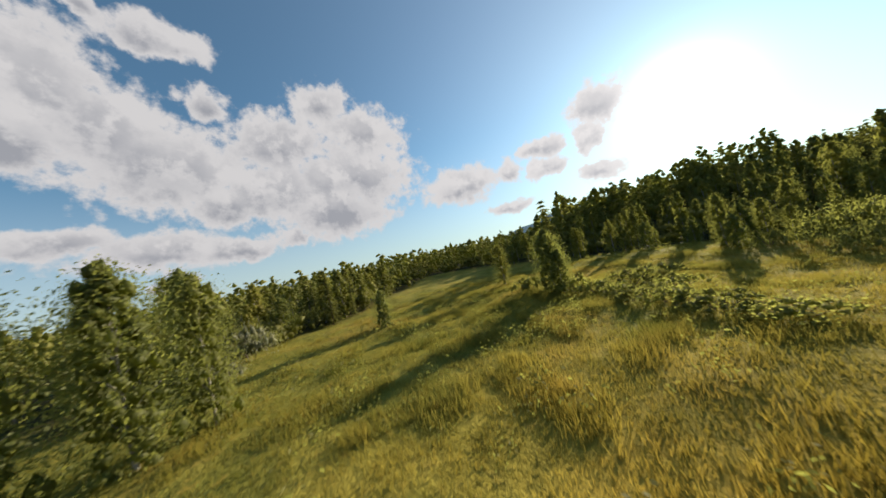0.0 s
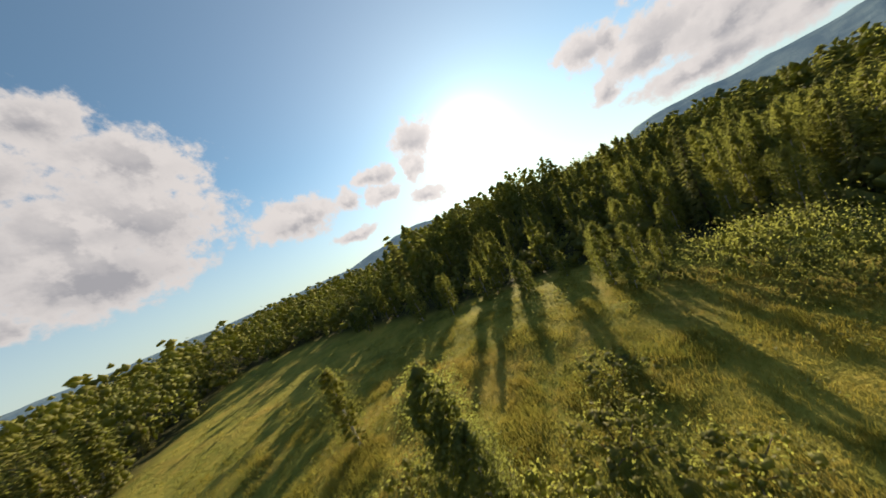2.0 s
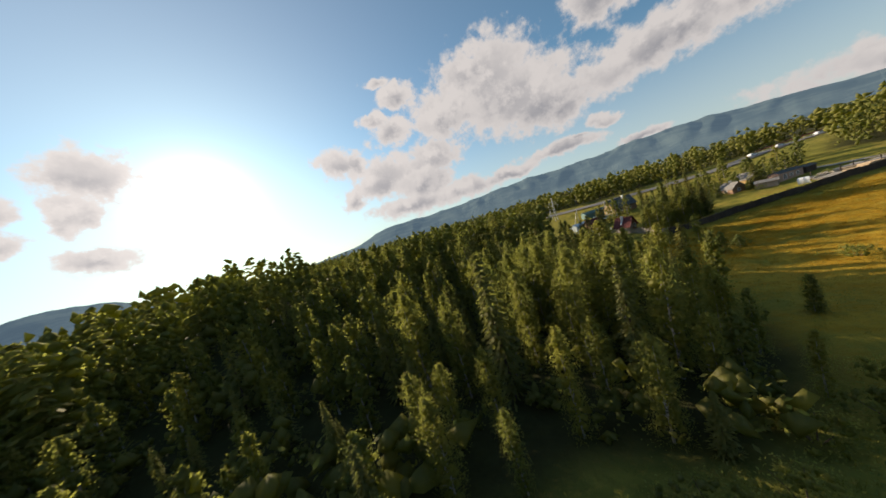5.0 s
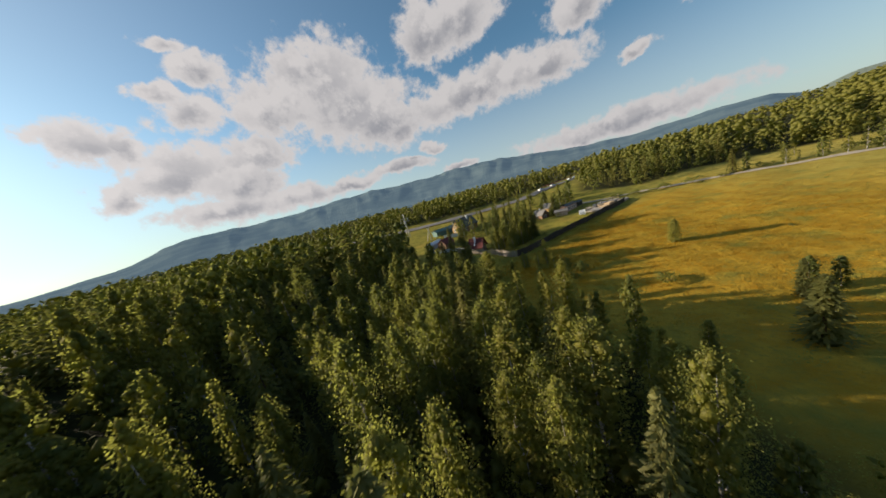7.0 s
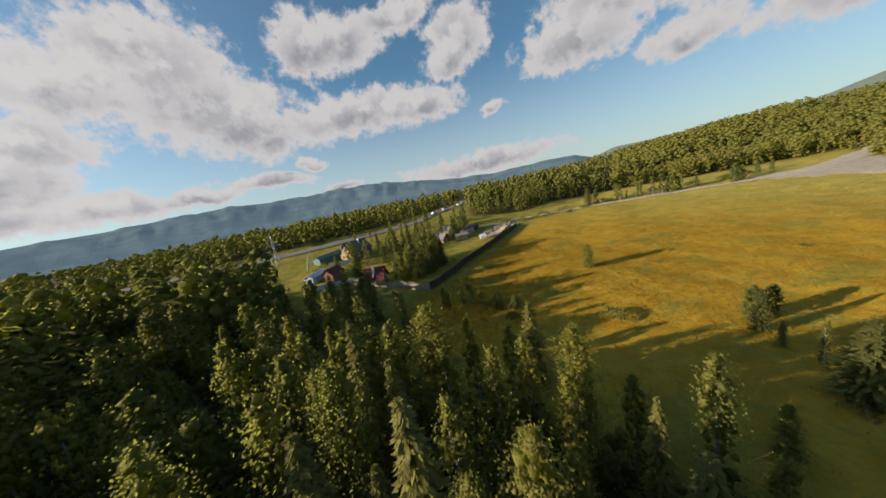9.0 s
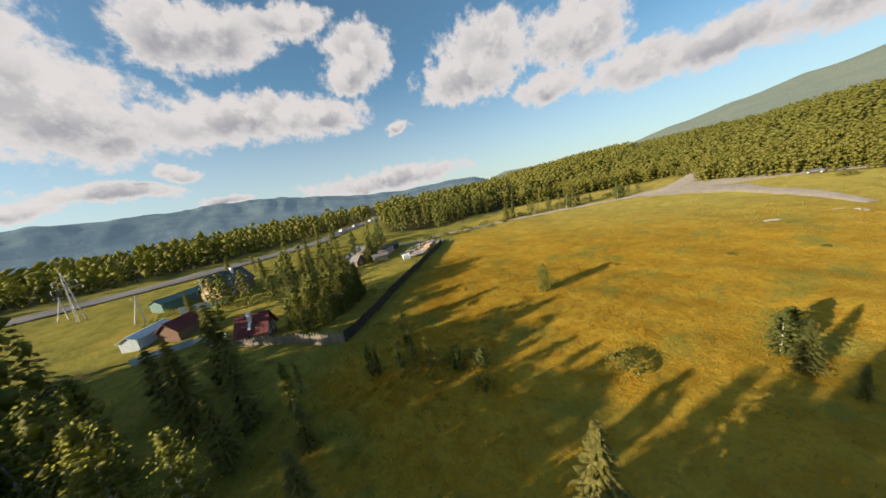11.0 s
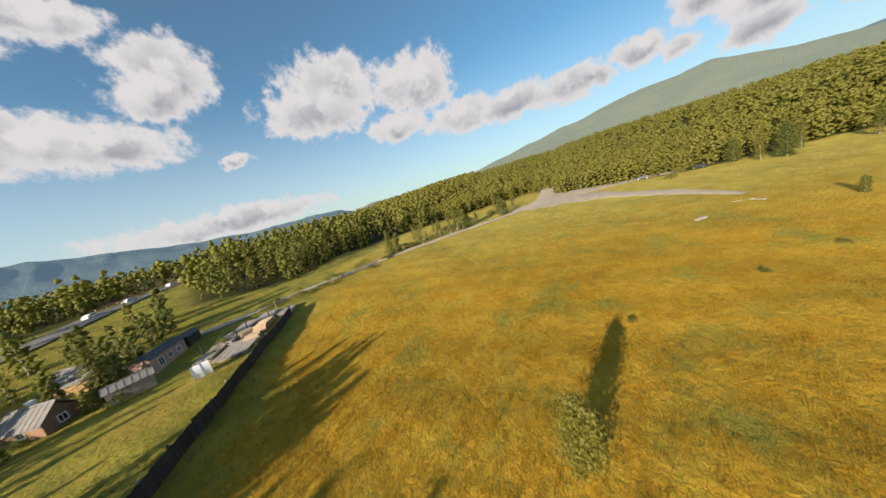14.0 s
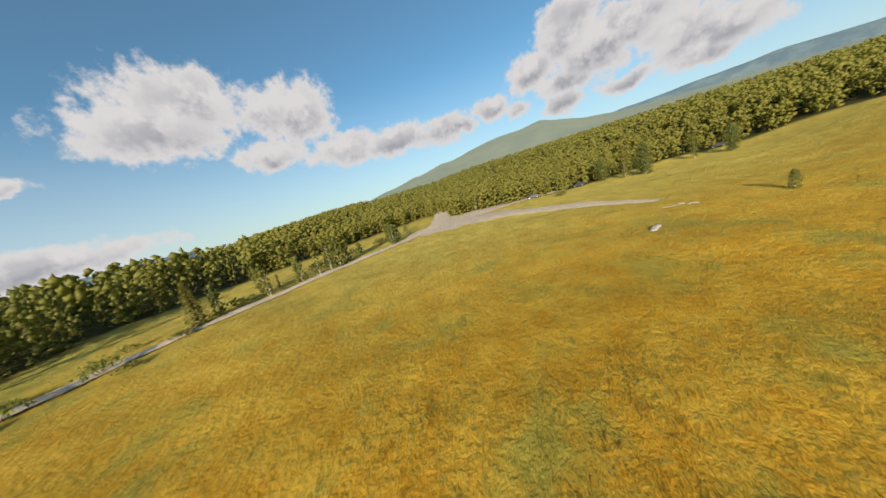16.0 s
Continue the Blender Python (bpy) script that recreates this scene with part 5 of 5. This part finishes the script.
# ---- village ----
def house(name, m, w, l, wall_h, roof_h, wall, roof, label, chimney=None, over=0.45, windows=(), gable=None):
    """A gabled house, ridge along its own y axis: walls, two roof sheets, gables, windows, chimney."""
    ob = thing(name, m, label, "house")
    t = 0.18
    for sx in (-1, 1):
        x = sx * w / 2
        part("wall", boxes((min(x, x - sx * t), -l / 2, -0.6, max(x, x - sx * t), l / 2, wall_h)), wall, ob)
    for sy in (-1, 1):
        y = sy * l / 2
        bm = bmesh.new()
        prof = [(-w / 2 + t, -0.6), (w / 2 - t, -0.6), (w / 2 - t, wall_h), (0, wall_h + roof_h - 0.12), (-w / 2 + t, wall_h)]
        a = [bm.verts.new((px, y, pz)) for px, pz in prof]
        b = [bm.verts.new((px, y - sy * t, pz)) for px, pz in prof]
        bm.faces.new(a)
        bm.faces.new(b[::-1])
        for i in range(5):
            bm.faces.new((a[i], b[i], b[(i + 1) % 5], a[(i + 1) % 5]))
        bmesh.ops.recalc_face_normals(bm, faces=bm.faces[:])
        part("gable_wall", bm, gable or wall, ob)
    slope = roof_h / (w / 2)
    for sx in (-1, 1):
        bm = bmesh.new()
        n = max(3, round(l / 0.6))
        xe = sx * (w / 2 + over)
        z1, ze = wall_h + roof_h + 0.06, wall_h - over * slope + 0.06
        rows = []
        for i in range(n):
            y0, dy = -l / 2 - over + (l + 2 * over) * i / n, (l + 2 * over) / n
            rows += [(y0, 0.11), (y0 + 0.05, 0.11), (y0 + 0.07, 0.07), (y0 + dy - 0.02, 0.07)]
        rows.append((l / 2 + over, 0.11))
        top = [[bm.verts.new((x, y, z + h)) for y, h in rows] for x, z in ((0, z1), (xe, ze))]
        low = [[bm.verts.new((x, y, z)) for y in (-l / 2 - over, l / 2 + over)] for x, z in ((0, z1), (xe, ze))]
        for j in range(len(rows) - 1):
            bm.faces.new((top[0][j], top[1][j], top[1][j + 1], top[0][j + 1]))
        bm.faces.new((low[0][0], low[0][1], low[1][1], low[1][0]))
        for k in (0, 1):
            bm.faces.new([low[k][0], *top[k], low[k][1]])
        bm.faces.new((low[0][0], top[0][0], top[1][0], low[1][0]))
        bm.faces.new((low[0][1], top[0][-1], top[1][-1], low[1][1]))
        bmesh.ops.recalc_face_normals(bm, faces=bm.faces[:])
        part("roof", bm, roof, ob)
    part("ridge", boxes((-0.12, -l / 2 - over, wall_h + roof_h + 0.1, 0.12, l / 2 + over, wall_h + roof_h + 0.2)), roof, ob)
    for side, u, z, ww, hh in windows:
        # side 0: -x wall, 1: +x wall, 2: -y gable, 3: +y gable
        x, y, turn = {0: (-w / 2, u, -90), 1: (w / 2, u, 90), 2: (u, -l / 2, 0), 3: (u, l / 2, 180)}[side]
        win = part("window", boxes((-ww / 2, -0.02, z, ww / 2, 0.02, z + hh)), M["glass"], ob)
        win.matrix_basis = pose(x, y, 0, 0, 0, turn)
        part("frame", boxes((-ww / 2 - 0.1, -0.06, z - 0.1, ww / 2 + 0.1, -0.021, z), (-ww / 2 - 0.1, -0.06, z + hh, ww / 2 + 0.1, -0.021, z + hh + 0.1), (-ww / 2 - 0.1, -0.06, z, -ww / 2, -0.021, z + hh),
                            (ww / 2, -0.06, z, ww / 2 + 0.1, -0.021, z + hh), (-0.03, -0.05, z, 0.03, -0.021, z + hh)), M["white"], win)
    if chimney:
        cx, cy, ch = chimney
        part("chimney", boxes((cx - 0.25, cy - 0.25, wall_h, cx + 0.25, cy + 0.25, wall_h + roof_h + ch), (cx - 0.32, cy - 0.32, wall_h + roof_h + ch, cx + 0.32, cy + 0.32, wall_h + roof_h + ch + 0.12)), M["white"], ob, "whitewashed chimney")
    return ob


def at(x, y, turn, lift=0.0):
    return pose(x, y, hz(x, y) + lift, 0, 0, turn)


# gables take the brown of their shaded side; long walls keep the sunlit yellow
hut = house("summer_cottage", at(15.6, 88.4, 52), 3.5, 4.2, 1.9, 2.2, M["yellow_wall"], M["red_roof"], "small yellow cottage with a steep dark red roof", (-0.7, 0.2, 0.5), 0.5,
            ((2, 0.9, 0.8, 0.8, 1.1), (2, -0.9, 0.8, 0.8, 1.1), (0, 0.8, 0.8, 0.8, 0.9)), M["brown_wall"])
part("roof_ladder", boxes((-1.25, -0.2, 0, 1.2, 0.2, 0.06), bevel=0.01), M["white"], hut, "white snow-guard strip").matrix_basis = pose(-1.0, 0.2, 3.2, 0, -51, 0)
house("village_house", at(19.6, 126.5, -58), 6.0, 10.0, 2.9, 3.2, M["brown_wall"], M["dark_roof"], "long wooden house with a dark sheet roof and yellow gable", (0.8, 1.5, 0.6), 0.5,
      ((2, -1.2, 0.9, 0.9, 1.2), (2, 1.2, 0.9, 0.9, 1.2), (2, 0.0, 3.4, 0.8, 0.9), (1, -2, 0.9, 0.9, 1.2), (1, 2, 0.9, 0.9, 1.2)), M["yellow_wall"])
house("shed", at(11.5, 133.5, -62), 4.0, 13.0, 1.9, 0.8, M["teal_roof"], M["teal_roof"], "long low teal sheet-metal shed", None, 0.3)
house("shed", at(7.8, 107.5, -50), 4.0, 5.0, 1.9, 1.5, M["brown_wall"], M["red_roof"], "brown shed with a rusty red roof", None, 0.3)
house("shed", at(3.6, 112.0, -40), 3.0, 8.0, 1.6, 0.7, M["pale_blue"], M["pale_blue"], "low pale blue sheet-metal shed", None, 0.2)
house("village_house", at(49.0, 112.6, 20), 3.8, 4.8, 1.6, 1.6, M["brown_wall"], M["grey_roof"], "weathered log house with a grey slate roof", (0.5, 0.6, 0.5), 0.4, ((2, 0.0, 0.5, 0.8, 0.8), (0, 0.0, 0.5, 0.8, 0.8)))
house("village_house", at(56.0, 119.5, 25), 4.4, 5.0, 1.8, 1.7, M["yellow_wall"], M["grey_roof"], "yellow wooden house with a grey roof", None, 0.4, ((2, 0.0, 0.6, 0.8, 0.9), (2, 1.4, 0.6, 0.6, 0.9)))
house("shed", at(54.6, 106.8, 62), 2.6, 4.4, 1.7, 0.5, M["old_wood"], M["grey_roof"], "low lean-to with a pale slate roof", None, 0.3)
house("shed", at(60.8, 111.6, -62), 2.8, 7.5, 2.1, 0.5, M["pink_wall"], M["dark_roof"], "long shed of faded pink boards with open doorways", None, 0.25, ((1, -2, 0.3, 0.9, 1.3), (1, 0, 0.6, 0.8, 0.8), (1, 2, 0.6, 0.8, 0.8)))
house("shed", at(66.5, 114.2, -60), 2.2, 3.6, 1.6, 0.4, M["dark_wood"], M["dark_roof"], "small dark plank shed", None, 0.2)


def pale_wall(a, b, h, mat, label):
    L = math.dist(a, b)
    ob = thing("sheet_fence", pose(a[0], a[1], 0, 0, 0, math.degrees(math.atan2(b[1] - a[1], b[0] - a[0]))), label, "fence", "garden fences")
    n = max(2, round(L / 2.4))
    for i in range(n):
        s = (i + 0.5) / n
        z = hz(a[0] + (b[0] - a[0]) * s, a[1] + (b[1] - a[1]) * s)
        part("panel", boxes((L * i / n + 0.03, -0.03, z - 0.2, L * (i + 1) / n - 0.03, 0.03, z + h), (L * i / n - 0.04, 0.032, z - 0.3, L * i / n + 0.04, 0.1, z + h + 0.1)), mat, ob)


pale_wall((9.0, 122.5), (17.5, 119.0), 1.5, M["pale_blue"], "pale blue sheet-metal garden fence")
pale_wall((1.0, 101.0), (8.5, 99.5), 1.2, M["pale_blue"], "pale metal fence round a garden plot")
pale_wall((8.5, 99.5), (12.5, 96.0), 1.0, M["white"], "white board fence round a garden plot")


def pole(x, y, h, turn, brace=True):
    ob = thing("power_pole", at(x, y, turn), "concrete power pole with a slanting brace", "power pole", "village power poles")
    part("mast", tube(bmesh.new(), [(0, 0, -0.5), (0, 0, h)], [0.17, 0.11], 6), M["concrete"], ob)
    if brace:
        part("brace", tube(bmesh.new(), [(1.9, 0, -0.4), (0.1, 0, h * 0.88)], [0.14, 0.1], 6), M["concrete"], ob)
    part("crossarm", boxes((-0.9, -0.05, h - 0.5, 0.9, 0.05, h - 0.4), bevel=0.01), M["steel"], ob)
    for k in (-0.8, 0.0, 0.8):
        part("insulator", tube(bmesh.new(), [(k, 0, h - 0.4), (k, 0, h - 0.2)], [0.05, 0.03], 6), M["white"], ob)


pole(14.2, 124.0, 6.2, 20)
pole(3.5, 126.0, 6.2, 160)
pole(-9.0, 152.0, 6.0, 170)


def tower(x, y, h):
    ob = thing("transmission_mast", at(x, y, 20), "slim steel transmission mast with crossarms", "power pole")
    for sx, sy in ((-1, -1), (1, -1), (1, 1), (-1, 1)):
        part("leg", tube(bmesh.new(), [(0.7 * sx, 0.7 * sy, -0.4), (0.25 * sx, 0.25 * sy, h * 0.65), (0.08 * sx, 0.08 * sy, h)], [0.07, 0.06, 0.04], 4), M["steel"], ob)
    for i in range(8):
        z, r, r1 = h * 0.11 * i, 0.7 - 0.06 * i, 0.64 - 0.06 * i
        part("lattice", tube(tube(bmesh.new(), [(-r, -r, z), (r1, -r1, z + h * 0.11)], [0.03, 0.03], 4), [(r, r, z), (-r1, r1, z + h * 0.11)], [0.03, 0.03], 4), M["steel"], ob)
    for z, l in ((h * 0.68, 2.4), (h * 0.8, 1.8)):
        part("crossarm", boxes((-l, -0.06, z, l, 0.06, z + 0.14)), M["steel"], ob)
        for k in (-l, l):
            part("insulator", tube(bmesh.new(), [(k, 0, z), (k, 0, z - 0.8)], [0.09, 0.07], 6), M["white"], ob)


tower(-6.5, 146.0, 12.5)


def greenhouse(x, y, turn):
    ob = thing("greenhouse", at(x, y, turn), "small white arched film greenhouse on the mown grass", "greenhouse")
    n, w, l, h = 10, 0.9, 0.95, 1.6
    arc = [(w * math.cos(math.pi * i / n), h * math.sin(math.pi * i / n) ** 0.7) for i in range(n + 1)]
    bm = bmesh.new()
    for y0 in (-l, l):
        ring = [bm.verts.new((px, y0, pz)) for px, pz in arc]
        bm.faces.new(ring if y0 < 0 else ring[::-1])
    vs = list(bm.verts)
    for i in range(n):
        bm.faces.new((vs[i], vs[i + n + 1], vs[i + n + 2], vs[i + 1]))
    part("film_cover", bm, M["film"], ob)
    for y0 in (-l - 0.02, 0, l + 0.02):
        part("hoop", tube(bmesh.new(), [(px * 1.02, y0, pz * 1.02) for px, pz in arc], [0.03] * (n + 1), 5), M["steel"], ob)
    part("door", boxes((-0.4, -l - 0.06, 0, 0.4, -l - 0.04, 1.5)), M["white"], ob)


greenhouse(57.2, 97.4, 62)


def log_pile(x, y, turn, cols, rows, l, name="log_pile"):
    ob = thing(name, at(x, y, turn), "stack of freshly cut pale logs", "log pile", "log piles by the fence")
    bm = tube(bmesh.new(), [(0, -l / 2, 0), (0, l / 2, 0)], [0.17, 0.15], 8)
    me = bpy.data.meshes.new("log")
    bm.to_mesh(me)
    bm.free()
    me.materials.append(M["log"])
    rng = random.Random(int(x * 3))
    for r in range(rows):
        for c in range(cols - r):
            o = new("log", me)
            o.parent = ob
            o.matrix_basis = pose((c + r * 0.5 - cols / 2) * 0.34, rng.uniform(-0.2, 0.2), 0.15 + r * 0.28, 0, rng.uniform(0, 180), rng.uniform(-3, 3))


def plank_stack(x, y, turn, w, l, layers, label="stack of grey sawn planks beside the fence"):
    ob = thing("plank_stack", at(x, y, turn), label, "timber", "timber by the fence")
    me = bpy.data.meshes.new("board")
    bm = boxes((-0.12, -l / 2, 0, 0.12, l / 2, 0.07))
    bm.to_mesh(me)
    bm.free()
    me.materials.append(M["plank"])
    rng = random.Random(int(y * 3))
    n = int(w / 0.27)
    for k in range(layers):
        for i in range(n):
            o = new("board", me)
            o.parent = ob
            o.matrix_basis = pose((i - n / 2) * 0.27, rng.uniform(-0.35, 0.35), 0.08 + 0.1 * k, 0, 0, rng.uniform(-2, 2))


for q in ((66.5, 99.0, 40, 9, 3, 2.2), (69.4, 100.2, 30, 8, 4, 2.0), (71.6, 101.0, 15, 7, 3, 2.0), (68.0, 102.2, 70, 8, 3, 2.2)):
    log_pile(*q)
for q in ((63.6, 98.4, -62, 4.6, 6.5, 4), (62.6, 103.0, -62, 2.6, 5.5, 4), (66.6, 104.2, -62, 3.2, 5.5, 5), (70.6, 105.0, -60, 3.2, 5.5, 6), (74.0, 103.4, -60, 3.0, 5.0, 7), (75.4, 99.8, -62, 2.6, 4.0, 7)):
    plank_stack(*q)
for i, (x, y) in enumerate(((62.4, 104.9), (66.2, 102.0), (69.0, 103.0), (72.8, 101.8))):
    ob = thing("timber_stake", at(x, y, 0), "dark upright stake beside stacked timber", "post", "stakes by the timber")
    part("stake", tube(bmesh.new(), [(0, 0, -0.3), (0.05, 0, 1.9)], [0.13, 0.1], 6), M["dark_wood"], ob)


# ---- vehicles ----
def car(x, y, turn, paint, label, name="car"):
    ob = thing(name, at(x, y, turn, 0.12), label, "car", "parked cars")
    prof = [(-2.1, 0.35), (2.1, 0.35), (2.15, 0.75), (1.3, 0.9), (0.7, 1.42), (-1.2, 1.45), (-2.0, 0.95), (-2.15, 0.8)]
    bm = bmesh.new()
    a = [bm.verts.new((px, -0.85 * (0.82 if pz > 1 else 1), pz)) for px, pz in prof]
    b = [bm.verts.new((px, 0.85 * (0.82 if pz > 1 else 1), pz)) for px, pz in prof]
    bm.faces.new(a[::-1]), bm.faces.new(b)
    for i in range(8):
        j = (i + 1) % 8
        bm.faces.new((a[i], a[j], b[j], b[i]))
    bmesh.ops.recalc_face_normals(bm, faces=bm.faces[:])
    bmesh.ops.bevel(bm, geom=bm.edges[:], offset=0.06, segments=2, affect="EDGES")
    part("body", bm, paint, ob)
    for sy in (-1, 1):
        part("side_window", boxes((-1.1, sy * 0.78 - 0.02, 0.98, 0.75, sy * 0.78 + 0.02, 1.3)), M["glass"], ob)
        for x0 in (-1.35, 1.35):
            w = part("wheel", tube(bmesh.new(), [(x0, sy * 0.68, 0.32), (x0, sy * 0.9, 0.32)], [0.32, 0.32], 14), M["rubber"], ob)
            part("rim", tube(bmesh.new(), [(x0, sy * 0.88, 0.32), (x0, sy * 0.915, 0.32)], [0.19, 0.17], 10), M["steel"], w)
    return ob


car(157.0, 2.5, 70, M["car_dark"], "dark car parked on the gravel")
car(151.0, -13.0, 30, M["car_dark"], "dark car parked at the edge of the wood")
car(141.0, -61.0, 30, M["car_dark"], "second dark car parked at the edge of the wood")
# the white cars stand in for small white signs along the highway
car(82.0, 176.3, 30, M["white"], "white car shape in place of a small highway sign")
car(94.0, 183.0, 30, M["white"], "white car shape in place of another highway sign")
car(112.0, 192.4, 32, M["white"], "white car shape in place of a small highway sign")
car(121.0, 200.0, 36, M["pale_blue"], "pale car on the highway")


def guard_rail(line):
    ob = thing("guard_rail", Matrix(), "red painted barrier along the highway", "barrier")
    for (x0, y0), (x1, y1) in zip(line, line[1:]):
        part("beam", tube(bmesh.new(), [(x0, y0, hz(x0, y0) + 1.0), (x1, y1, hz(x1, y1) + 1.0)], [0.22, 0.22], 6), M["rail_red"], ob)
        part("post", tube(bmesh.new(), [(x0, y0, hz(x0, y0) - 0.2), (x0, y0, hz(x0, y0) + 1.1)], [0.08, 0.08], 6), M["steel"], ob)


guard_rail([(88 + 3.7 * i, 188.0 + 2.3 * i + 0.03 * i * i) for i in range(12)])


def sign(x, y, h):
    ob = thing("marker_post", at(x, y, 0), "thin pale wooden post at the roadside", "post", "roadside posts")
    part("stake", tube(bmesh.new(), [(0, 0, -0.2), (0.04, 0, h)], [0.05, 0.04], 6), M["log"], ob)


sign(76.8, 104.0, 2.6)
sign(122.0, 85.0, 2.4)
